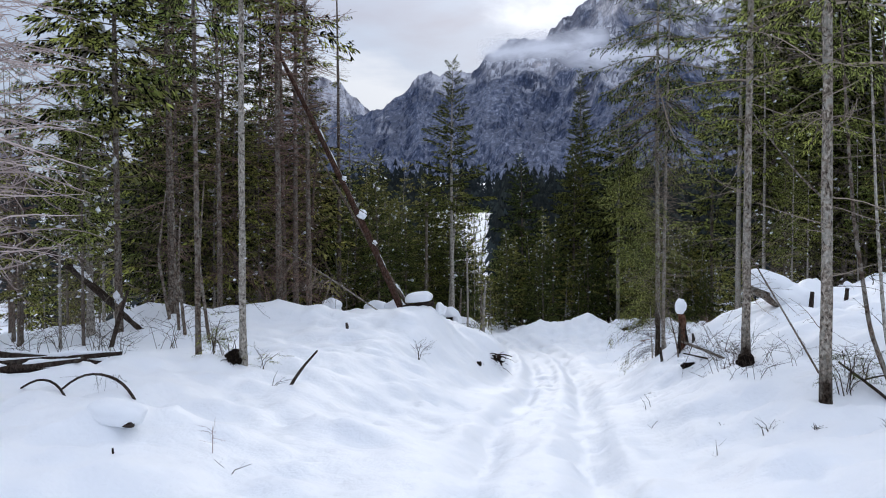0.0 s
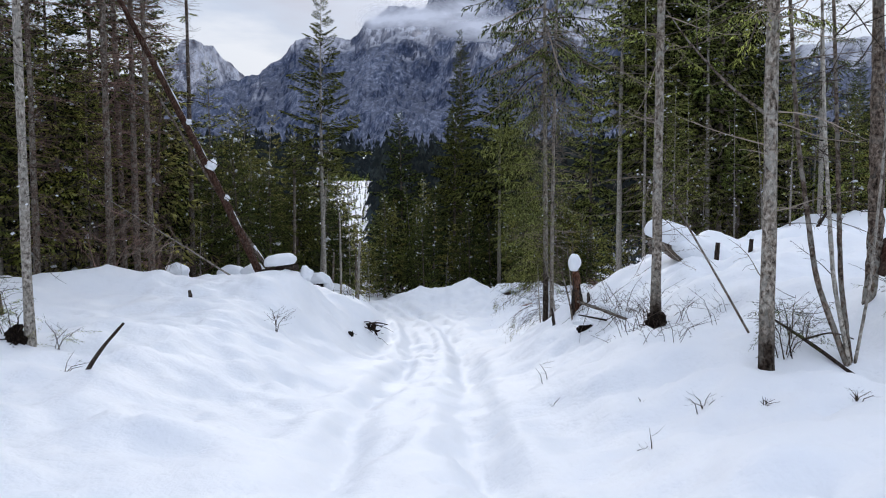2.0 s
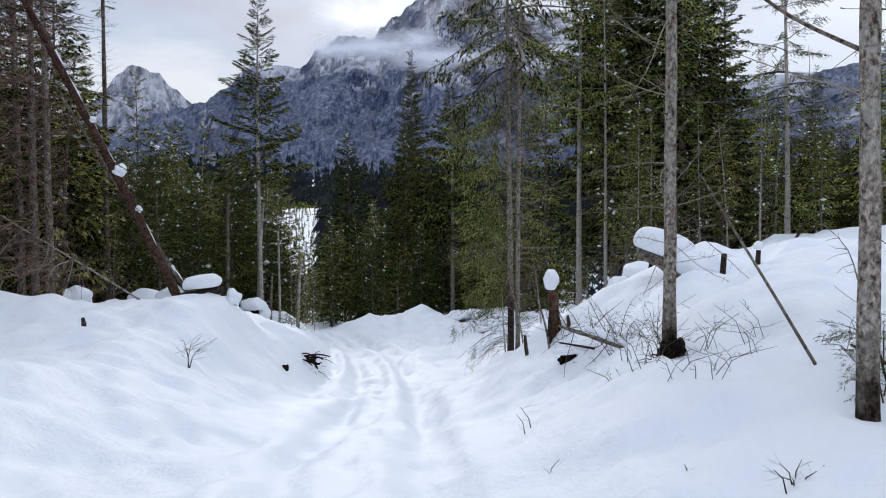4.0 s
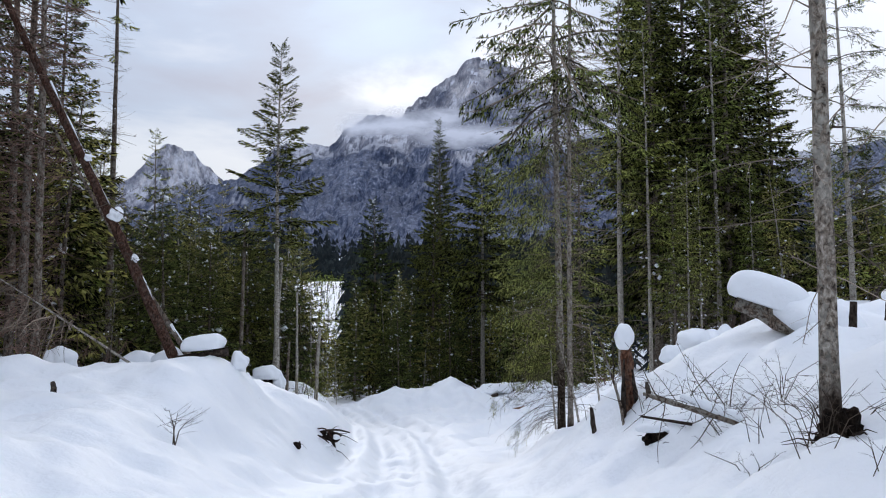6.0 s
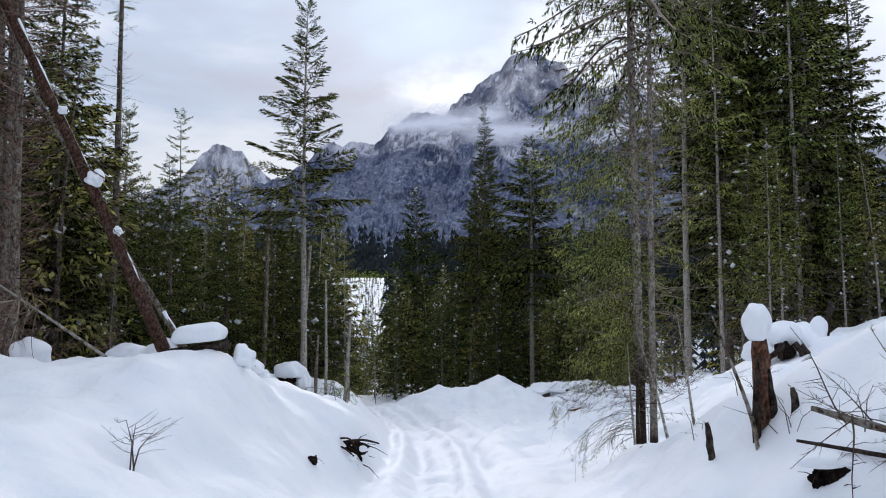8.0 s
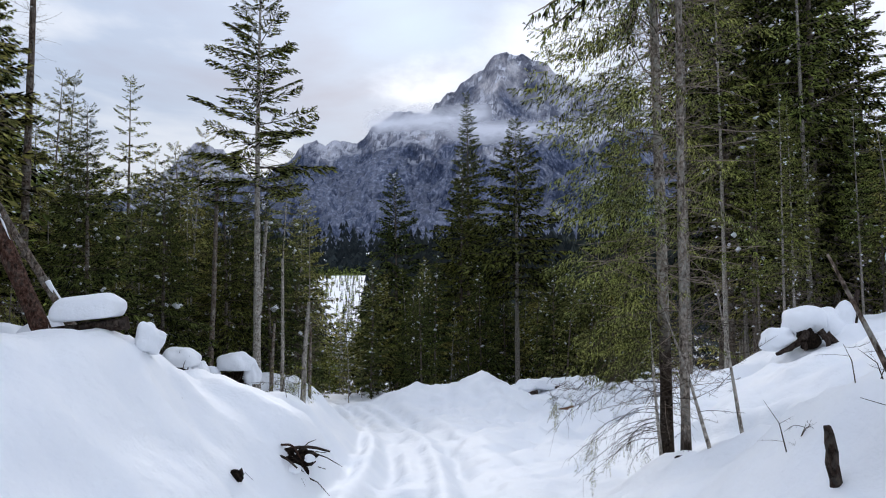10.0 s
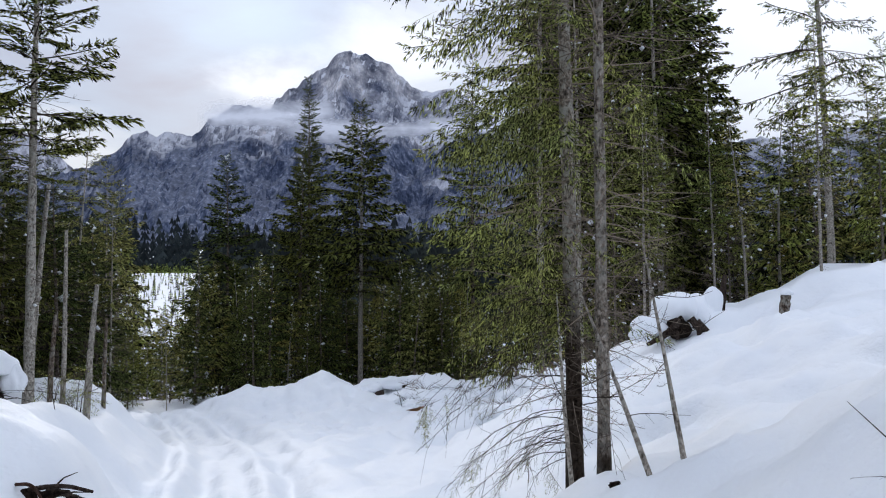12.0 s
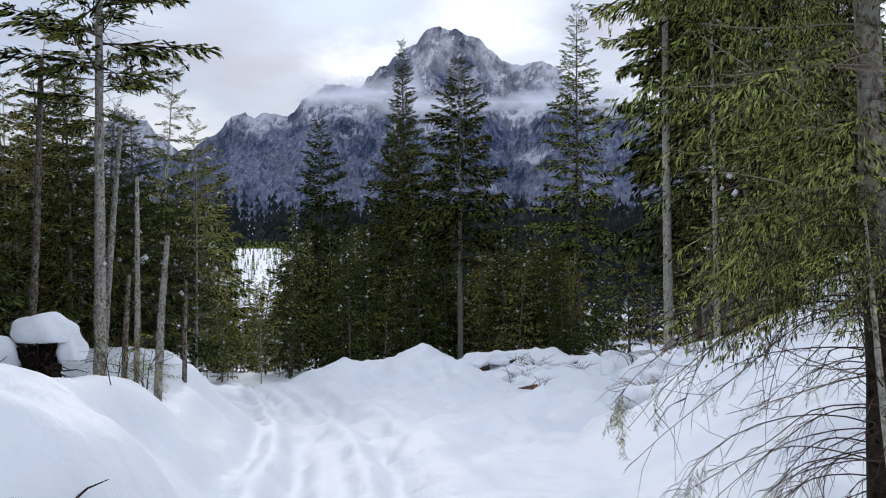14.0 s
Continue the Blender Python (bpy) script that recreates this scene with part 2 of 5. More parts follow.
NEEDLES_LIGHT = needle_material("olive_needles", (0.022, 0.024, 0.008), (0.42, 0.43, 0.14))
TWIGS = twig_material("dead_twigs", (0.022, 0.016, 0.012), (0.115, 0.088, 0.066))
TWIGS_HAZE = twig_material("brown_dead_twigs", (0.05, 0.04, 0.03), (0.34, 0.275, 0.215))
TWIGS_RED = twig_material("reddish_dead_twigs", (0.045, 0.029, 0.023), (0.32, 0.205, 0.16))
TWIGS_MID = twig_material("grey_brown_twigs", (0.06, 0.047, 0.037), (0.40, 0.33, 0.26))
TWIGS_PALE = twig_material("pale_dead_twigs", (0.22, 0.17, 0.155), (0.66, 0.55, 0.51))
BARK_WARM = bark_material("warm_brown_bark", (0.016, 0.009, 0.006), (0.065, 0.034, 0.025), (0.16, 0.095, 0.07), 0.08)
WOOD_PALE = bark_material("split_orange_wood", (0.12, 0.06, 0.03), (0.32, 0.18, 0.09), (0.50, 0.33, 0.20), 0.0)
EARTH = bark_material("dark_soil_and_roots", (0.006, 0.0045, 0.004), (0.016, 0.012, 0.009), (0.045, 0.032, 0.024), 0.0)
ROCKS = hazy_mountain_material("hazy_snow_dusted_limestone", 430.0, 0.57)
ROCKS_FAR = hazy_mountain_material("far_snowy_limestone", 330.0, 0.46)
ROCKS_WHITE = hazy_mountain_material("snowed_up_flank", 400.0, 0.52, 1.5, (0.88, 0.89, 0.94))

# ---- geometry helpers ----
def mesh_from(name, verts, faces, material, smooth=False):
    """verts: (n, 3); faces: one (m, k) array, or a list of them."""
    me = bpy.data.meshes.new(name)
    blocks = faces if isinstance(faces, list) else [faces]
    blocks = [np.asarray(f, dtype=np.int32) for f in blocks if len(f)]
    loops = np.concatenate([f.ravel() for f in blocks])
    counts = np.concatenate([np.full(len(f), f.shape[1], dtype=np.int32) for f in blocks])
    me.vertices.add(len(verts))
    me.vertices.foreach_set("co", np.asarray(verts, dtype=np.float32).ravel())
    me.loops.add(len(loops))
    me.loops.foreach_set("vertex_index", loops)
    me.polygons.add(len(counts))
    me.polygons.foreach_set("loop_start", np.concatenate([[0], np.cumsum(counts)[:-1]]).astype(np.int32))
    me.polygons.foreach_set("use_smooth", np.full(len(counts), smooth))
    me.update(calc_edges=True)
    me.validate()
    me.materials.append(material)
    return me


def part(name, me, parent, label=""):
    ob = new(name, me)
    ob.parent = parent
    return tagged(ob, label) if label else ob


def lattice(ix, iy, seed):
    h = (ix.astype(np.int64) * 374761393 + iy.astype(np.int64) * 668265263 + seed * 974711) & 0xFFFFFFFF
    h = ((h ^ (h >> 13)) * 1274126177) & 0xFFFFFFFF
    return ((h ^ (h >> 16)) & 0xFFFF) / 65535.0


def value_noise(x, y, seed=0):
    ix, iy = np.floor(x), np.floor(y)
    u, v = x - ix, y - iy
    u, v = u * u * u * (u * (6 * u - 15) + 10), v * v * v * (v * (6 * v - 15) + 10)
    a, b = lattice(ix, iy, seed), lattice(ix + 1, iy, seed)
    c, d = lattice(ix, iy + 1, seed), lattice(ix + 1, iy + 1, seed)
    return (a + (b - a) * u) * (1 - v) + (c + (d - c) * u) * v - 0.5


def fractal(x, y, octaves=4, seed=0, gain=0.5):
    total, amp = 0.0, 1.0
    for k in range(octaves):
        total = total + amp * value_noise(x * 2.03**k + 17.3 * k, y * 2.03**k - 9.1 * k, seed + k)
        amp *= gain
    return total


def smooth(a, b, x):
    t = np.clip((x - a) / (b - a), 0, 1)
    return t * t * (3 - 2 * t)


def profile(y, ys, zs, blur=1.5):
    """A rounded line through a few knots."""
    return sum(np.interp(y + blur * k / 3, ys, zs) for k in range(-3, 4)) / 7


def trail_x(y):
    return profile(y, [0, 8, 16, 22, 26, 32, 40, 50], [-0.42, -0.4, -0.28, -0.15, -0.2, -0.7, -2.3, -6.0], 3.0)


def trail_z(y):
    ys = [-400, -20, 0, 20, 23, 30, 38, 45, 55, 66, 80, 105, 150, 205, 260, 360, 520, 900, 1500, 4000]
    zs = [50, 2.7, 0, -2.70, -2.98, -3.75, -4.45, -4.65, -5.6, -8.2, -10, -9, -3, 6.5, 9, 12, 20, 45, 100, 140]
    return profile(y, ys, zs, 1.2)


# mounds of snow: x, y, height, radius across, radius along
MOUNDS = [
    (-3.5, 31.7, 0.35, 1.2, 0.8), (-5.2, 32.2, 0.3, 1.2, 0.8),
    (6.0, 40.6, 0.6, 1.1, 0.9), (7.6, 39.6, 0.65, 1.0, 0.8), (8.9, 38.7, 0.6, 1.0, 0.8), (4.9, 42.0, 0.5, 0.7, 0.6), (6.9, 41.6, 0.5, 0.6, 0.6),
    (1.4, 43.6, 0.75, 1.1, 1.1), (3.5, 44.3, 0.85, 1.0, 1.0), (0.2, 43.0, 0.65, 2.4, 1.8), (5.4, 43.2, 0.75, 1.5, 1.1), (7.6, 42.0, 0.6, 1.5, 1.0), (4.5, 41.0, 0.3, 0.8, 0.6), (-1.6, 44.0, 0.25, 1.5, 1.5),
    (-4.0, 20.9, 0.22, 0.8, 0.9), (-5.8, 21.5, 0.18, 1.0, 0.7), (-7.6, 19.2, 0.35, 1.2, 0.9),
    (-10.0, 17.5, 0.5, 1.4, 1.0), (-8.0, 15.4, 0.3, 1.1, 0.8), (4.1, 16.6, 0.38, 0.95, 0.8), (5.4, 17.4, 0.22, 1.2, 1.0),
    (7.4, 15.5, -0.15, 1.6, 1.2), (2.5, 17.6, 0.25, 0.6, 0.7), (8.8, 31.0, 0.35, 1.0, 0.8), (11.6, 28.9, 0.35, 1.0, 0.8), (10.9, 29.6, 0.25, 0.7, 0.5), (12.6, 29.3, 0.3, 0.7, 0.6), (9.5, 25.5, -0.25, 0.8, 0.7), (7.2, 24.0, 0.2, 0.8, 0.7), (12.0, 26.2, 0.22, 0.6, 0.8), (-2.2, 5.0, 0.15, 0.9, 0.7),
    (-4.6, 7.6, 0.2, 0.9, 0.6), (2.2, 20.5, 0.16, 0.5, 0.5), (2.8, 20.15, -0.13, 0.35, 0.3), (2.45, 19.6, 0.10, 0.5, 0.35), (2.95, 14.3, -0.28, 0.55, 0.6),
]


def ground_z(x, y):
    x, y = np.asarray(x, dtype=float), np.asarray(y, dtype=float)
    base, off = trail_z(y), x - trail_x(y)
    # left bank
    top = profile(y, [-10, 0, 5, 12, 18, 20, 21.5, 22.7, 24.2, 26.2, 28, 29.3, 31.2, 34, 40, 50, 70], [0.1, 0.15, 0.25, 0.8, 1.48, 1.82, 1.88, 1.5, 1.1, 1.4, 1.0, 0.6, 1.6, 1.2, 0.9, 0.3, 0])
    start = profile(y, [0, 15, 20, 22, 26, 29, 40], [0.9, 1.0, 1.3, 1.4, 1.25, 1.3, 1.6])
    width = profile(y, [0, 15, 22, 26, 29, 40], [4.5, 3.6, 2.2, 1.5, 1.5, 2.5])
    z = base + top * smooth(0, 1, (-off - start) / width)
    # the bank bulges towards the trail, undercut at its foot
    bulge = smooth(21.5, 22.9, y) * (1 - smooth(23.6, 25.6, y))
    u = np.clip(-off - 1.4, 0, None)
    z = z + bulge * np.clip(1.8 * u / (u + 0.4) - (z - base), 0, None)
    z = z - 0.10 * np.clip(-off - 9, 0, 60) * smooth(0, 10, y) * (1 - smooth(40, 70, y))
    # right bank
    lip = profile(y, [-10, 0, 9, 12, 15, 17, 20, 22, 26, 32], [0.1, 0.2, 0.36, 0.80, 0.82, 1.22, 0.42, 0.32, 0.2, 0.05])
    slope = profile(y, [-10, 0, 9, 13, 15.5, 18, 22, 27, 30, 35, 39, 44, 60, 90], [0.12, 0.18, 0.34, 0.55, 0.97, 0.75, 0.50, 0.46, 0.56, 0.66, 0.42, 0.14, 0.06, 0.1])
    reach = profile(y, [0, 10, 16, 20, 25, 30], [4, 3, 1.5, 3.0, 8, 9])
    foot = profile(y, [24, 29.5, 33, 37, 45], [2.6, 3.3, 5.2, 8.6, 10.5])
    run = np.clip(off - foot, 0, None)
    z = z + lip * smooth(0.9, 2.9, off) + slope * reach * (1 - np.exp(-run / reach))
    for mx, my, h, rx, ry in MOUNDS:
        z = z + h * np.exp(-(((x - mx) / rx) ** 2) - ((y - my) / ry) ** 2)
    # drifts and small lumps, calmer on the trodden trail
    near = 1 - smooth(60, 140, np.hypot(x, y))
    calm = smooth(0.7, 2.4, np.abs(off))
    z = z + near * (0.10 + 0.25 * calm) * fractal(x * 0.45, y * 0.45, 3, 3) + near * (0.06 + 0.13 * calm) * fractal(x * 1.7, y * 1.7, 3, 11)
    z = z + near * smooth(3.2, 5.5, off) * (0.48 * fractal(x * 0.55 + 3, y * 0.55, 2, 41) + 0.16 * fractal(x * 1.3, y * 1.1 + 5, 2, 47))
    z = z + near * calm * (0.05 + 0.10 * smooth(33, 38, y)) * fractal(x * 2.6 + 8, y * 2.6, 3, 57)
    # ruts and footprints
    on = (1 - smooth(0.9, 1.5, np.abs(off))) * (1 - smooth(44, 50, y))
    wob = 0.12 * value_noise(y * 0.6, y * 0 + 3.0, 5)
    tread = 0.75 + 0.9 * value_noise(x * 2.4, y * 1.6, 33)
    for centre, depth, half in ((-0.60, 0.23, 0.27), (0.64, 0.21, 0.27), (-0.1, 0.08, 0.16), (0.95, 0.06, 0.12)):
        z = z - on * depth * tread * np.exp(-(((off - centre - wob * 1.6) / half) ** 2))
    z = z - on * 0.24 * np.clip(value_noise(x * 3.3, y * 2.2, 21) - 0.12, 0, 1) - on * 0.06 * np.abs(value_noise(x * 6.0, y * 4.0, 25))
    z = z + 0.10 * np.exp(-(((np.abs(off) - 1.15) / 0.22) ** 2)) * (0.6 + value_noise(x * 1.3, y * 0.9, 29)) * (1 - smooth(44, 50, y))
    bands = np.sin(off * 9.5 + 1.5 * value_noise(y * 0.25, y * 0 + 7.0, 51)) * (0.6 + 0.8 * value_noise(x * 0.9, y * 0.35, 53))
    z = z + 0.055 * bands * smooth(17, 24, y) * (1 - smooth(40, 46, y)) * (1 - smooth(1.4, 2.4, np.abs(off)))
    far = smooth(90, 400, np.hypot(x, y))
    return z + far * 14 * fractal(x * 0.004, y * 0.004, 3, 8)


def axis(stretches):
    out = []
    for a, b, step in stretches:
        out.append(np.arange(a, b, step))
    return np.concatenate(out + [[stretches[-1][1]]])


gx = axis([(-4200, -1000, 400), (-1000, -200, 80), (-200, -60, 14), (-60, -18, 1.5), (-18, -7, 0.4), (-7, 7, 0.1), (7, 14, 0.25), (14, 50, 1.5), (50, 200, 14), (200, 1000, 80), (1000, 4201, 400)])
gy = axis([(-3000, -400, 400), (-400, -60, 40), (-60, -6, 2), (-6, 1, 0.4), (1, 26, 0.11), (26, 36, 0.25), (36, 46, 0.16), (46, 50, 0.28), (50, 110, 1.5), (110, 300, 10), (300, 1000, 60), (1000, 4301, 300)])
GX, GY = np.meshgrid(gx, gy)
GZ = ground_z(GX, GY)
idx = np.arange(GX.size).reshape(GX.shape)
quads = np.stack([idx[:-1, :-1], idx[:-1, 1:], idx[1:, 1:], idx[1:, :-1]], -1).reshape(-1, 4)
ground = tagged(new("ground", mesh_from("ground", np.stack([GX, GY, GZ], -1).reshape(-1, 3), quads, SNOW, True)), "deep soft snow with a trodden trail, banks and drifts", "ground", kind="structure")


def gz(x, y):
    return float(ground_z(x, y))


# ---- mountains ----
def mountain(name, label, material, bearings, skyline, foot, crest, back, seed, rugged, step=0.16):
    """A range seen along bearings (degrees right of +y), with the elevation angle of its skyline."""
    b = np.arange(bearings[0], bearings[-1] + 0.01, step)
    s = np.concatenate([np.linspace(0, 1, 90), np.linspace(1, 1.6, 16)[1:]])
    B, S = np.meshgrid(b, s)
    top = np.interp(B, bearings, skyline)
    rng = np.where(S <= 1, foot + (crest - foot) * S, crest + (back - crest) * (S - 1) / 0.6)
    X, Y = rng * np.sin(np.radians(B)), rng * np.cos(np.radians(B))
    peak = np.tan(np.radians(top)) * crest
    rise = np.where(S <= 1, 0.22 * S + 0.38 * S**2 + 0.40 * S**5, np.clip(1 - (S - 1) * 1.9, 0, 1))
    ridges = 1 - 2 * np.abs(fractal(X * 0.0030, Y * 0.0018, 5, seed, 0.48))
    crags = fractal(X * 0.03, Y * 0.02, 4, seed + 40, 0.6)
    Z = peak * rise + (ridges - 0.75) * rugged * np.clip(S * 2, 0, 1) * (0.35 + 0.65 * np.clip((1.02 - S) * 6, 0, 1)) + crags * rugged * np.where(S > 0.93, 0.21, 0.30) * np.clip(S * 3, 0, 1) - 30 * (S == 0)
    i = np.arange(X.size).reshape(X.shape)
    q = np.stack([i[:-1, :-1], i[:-1, 1:], i[1:, 1:], i[1:, :-1]], -1).reshape(-1, 4)
    return tagged(new(name, mesh_from(name, np.stack([X, Y, Z], -1).reshape(-1, 3), q, material)), label, "mountain", kind="structure")


mountain("mountain", "jagged grey limestone mountain with haze-blue, snow-dusted forest below", ROCKS,
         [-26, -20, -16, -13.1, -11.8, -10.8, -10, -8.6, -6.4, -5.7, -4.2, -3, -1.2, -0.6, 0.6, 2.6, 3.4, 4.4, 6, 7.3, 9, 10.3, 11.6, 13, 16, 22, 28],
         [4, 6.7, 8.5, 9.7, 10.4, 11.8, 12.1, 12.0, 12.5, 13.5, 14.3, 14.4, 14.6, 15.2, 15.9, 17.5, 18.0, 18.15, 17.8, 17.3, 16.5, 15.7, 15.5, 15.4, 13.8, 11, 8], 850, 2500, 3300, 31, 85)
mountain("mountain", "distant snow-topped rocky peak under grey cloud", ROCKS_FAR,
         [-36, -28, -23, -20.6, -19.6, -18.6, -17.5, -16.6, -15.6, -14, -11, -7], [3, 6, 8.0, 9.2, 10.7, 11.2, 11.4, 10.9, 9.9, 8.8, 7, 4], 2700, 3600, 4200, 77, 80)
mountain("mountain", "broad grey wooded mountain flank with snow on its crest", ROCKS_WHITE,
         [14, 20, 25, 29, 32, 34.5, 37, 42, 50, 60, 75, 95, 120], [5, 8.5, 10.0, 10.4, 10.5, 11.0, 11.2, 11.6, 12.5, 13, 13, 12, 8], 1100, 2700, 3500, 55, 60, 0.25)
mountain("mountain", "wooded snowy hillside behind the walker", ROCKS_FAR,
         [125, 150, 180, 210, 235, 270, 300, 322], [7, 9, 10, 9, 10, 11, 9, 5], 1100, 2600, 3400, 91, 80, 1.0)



# ---- a bank of cloud across the mountain ----
def cloud_material():
    k = Mat("cloud", 1.0, Specular_IOR_Level=0.0)
    k.b.inputs["Base Color"].default_value = (0.86, 0.86, 0.90, 1)
    g = k.node("ShaderNodeSeparateXYZ")
    k.link(k.co.outputs["UV"], g.inputs[0])
    up = k.math("SUBTRACT", 1.0, k.math("MULTIPLY", k.math("ABSOLUTE", k.math("SUBTRACT", g.outputs["Y"], 0.45)), 2.2))
    ends = k.math("MULTIPLY", k.math("MULTIPLY", g.outputs["X"], k.math("SUBTRACT", 1.0, g.outputs["X"])), 7.0, True)
    wisp = k.noise(0.006, 7.0, (1, 1, 1.9), rough=0.6, world=True)
    body = k.math("SUBTRACT", k.math("ADD", k.math("MULTIPLY", up, 0.55), wisp), 0.62)
    k.link(k.math("MULTIPLY", k.math("MULTIPLY", body, 2.6, True), k.math("MULTIPLY", ends, 0.9)), k.b.inputs["Alpha"])
    return k.m


def cloud_bank(b0, b1, low, high, dist, tilt):
    u, w = np.meshgrid(np.linspace(0, 1, 40), np.linspace(0, 1, 8))
    b, el = np.radians(b0 + (b1 - b0) * u), np.radians(low + (high - low) * w + tilt * u)
    d = dist + 60 * w + 25 * np.sin(u * 9)
    v = np.stack([d * np.sin(b), d * np.cos(b), d * np.tan(el)], -1).reshape(-1, 3)
    i = np.arange(u.size).reshape(u.shape)
    q = np.stack([i[:-1, :-1], i[:-1, 1:], i[1:, 1:], i[1:, :-1]], -1).reshape(-1, 4)
    me = mesh_from("cloud", v, q, CLOUD, True)
    uv = me.uv_layers.new(name="UVMap")
    flat = np.stack([u, w], -1).reshape(-1, 2)[q.ravel()]
    uv.data.foreach_set("uv", flat.astype(np.float32).ravel())
    return tagged(new("cloud", me), "low white cloud drifting across the rock face", "cloud", kind="structure")


CLOUD = cloud_material()
cloud_bank(-6.5, 4.0, 11.6, 14.6, 1650, 0.9)
cloud_bank(-1.5, 20.0, 11.4, 14.4, 1750, 0.0)

# ---- trees: boughs are built once and set round each trunk ----
rng = np.random.default_rng(7)


class Bag:
    """Vertices and faces gathered into one mesh."""

    def __init__(self):
        self.v, self.f, self.n = [], {3: [], 4: []}, 0

    def add(self, v, *faces):
        for f in faces:
            if len(f):
                f = np.asarray(f)
                self.f[f.shape[1]].append(f + self.n)
        self.v.append(np.asarray(v, dtype=float))
        self.n += len(v)

    def arrays(self):
        return np.concatenate(self.v), [np.concatenate(k) for k in self.f.values() if k]

    def mesh(self, name, material, smooth=False):
        v, f = self.arrays()
        return mesh_from(name, v, f, material, smooth)


def tube(path, radii, sides=6, cap=True):
    """A bent, tapered rod along a path."""
    path, radii = np.asarray(path, dtype=float), np.asarray(radii, dtype=float)
    way = np.gradient(path, axis=0)
    way /= np.linalg.norm(way, axis=1)[:, None] + 1e-9
    ref = np.where(np.abs(way[:, 2:3]) > 0.9, [[1.0, 0, 0]], [[0, 0, 1.0]])
    a = np.cross(way, ref)
    a /= np.linalg.norm(a, axis=1)[:, None]
    b = np.cross(way, a)
    ang = np.linspace(0, 2 * np.pi, sides, endpoint=False)
    v = path[:, None] + radii[:, None, None] * (a[:, None] * np.cos(ang)[None, :, None] + b[:, None] * np.sin(ang)[None, :, None])
    i = np.arange(len(path) * sides).reshape(len(path), sides)
    j = np.roll(i, -1, axis=1)
    q = np.stack([i[:-1], j[:-1], j[1:], i[1:]], -1).reshape(-1, 4)
    v = v.reshape(-1, 3)
    if not cap:
        return v, q, []
    e = len(v)
    v = np.concatenate([v, path[:1], path[-1:]])
    t = np.concatenate([np.stack([i[0], np.full(sides, e), j[0]], -1), np.stack([i[-1], j[-1], np.full(sides, e + 1)], -1)])
    return v, q, t


def blades(base, tip, width, normal):
    """Thin kites from base to tip, two triangles each."""
    d = tip - base
    side = np.cross(d, normal)
    side /= np.linalg.norm(side, axis=1)[:, None] + 1e-9
    mid = base + d * 0.42
    v = np.stack([base, mid + side * width[:, None], tip, mid - side * width[:, None]], 1).reshape(-1, 3)
    i = np.arange(len(base))[:, None] * 4
    return v, np.concatenate([i + [[0, 1, 2]], i + [[0, 2, 3]]])


def unit(v):
    return v / (np.linalg.norm(v, axis=-1, keepdims=True) + 1e-9)


def green_bough(r, pairs, subs, sag, width, hang=0.5, side=0.34, shoot=(0.22, 0.5), tip=0.55):
    """A spruce bough of length 1 along +x: side twigs set with short needled shoots, and its stem."""
    bag = Bag()
    s = np.linspace(0, 1, 7)
    stem = np.stack([s, 0.05 * np.sin(3 * s + r.uniform(0, 6)), -sag * s**1.6 + 0.12 * sag * s**5 * 2], -1)
    cut = slice(None) if pairs > 12 else [0, 3, 6]
    rods = Bag()
    rods.add(*tube(stem[cut], (0.010 * (1 - 0.8 * s) + 0.002)[cut], 3, False)[:2])
    bs, ts, ws, ns = [], [], [], []
    for k in range(pairs):
        u = 0.16 + 0.84 * (k + r.uniform(0, 0.7)) / pairs
        root = np.array([np.interp(u, s, stem[:, c]) for c in range(3)])
        for sgn in (-1, 1):
            ln = (side * (1 - u) ** 0.6 + side * 0.28) * r.uniform(0.45, 1.25)
            d = unit(np.array([r.uniform(0.35, 1.0), sgn * r.uniform(0.5, 1.0), -hang * r.uniform(0.1, 1.3)]))
            if pairs > 20:
                rods.add(*tube([root, root + d * ln], [0.0022, 0.001], 3, False)[:2])
            bs.append(root + d * ln * (1 - tip)), ts.append(root + d * ln), ws.append(width * r.uniform(0.8, 1.3)), ns.append([r.normal(0, 0.6), r.normal(0, 0.6), 1])
            for q in range(subs):
                w = r.uniform(0.1, 0.95)
                p = root + d * ln * w
                d2 = unit(d + np.array([r.uniform(-0.3, 0.6), r.normal(0, 0.8), -hang * r.uniform(0.0, 1.7)]))
                l2 = side * r.uniform(*shoot) * (0.6 + 0.6 * (1 - w))
                bs.append(p), ts.append(p + d2 * l2), ws.append(width * r.uniform(0.6, 1.15)), ns.append([r.normal(0, 0.7), r.normal(0, 0.7), r.normal(0.4, 0.5)])
    bs.append(stem[-2]), ts.append(stem[-1] + [0.04, 0, 0]), ws.append(width * 1.2), ns.append([0, 0.2, 1])
    bag.add(*blades(np.array(bs), np.array(ts), np.array(ws), np.array(ns, dtype=float)))
    v, f = rods.arrays()
    return bag.arrays(), (v, f)


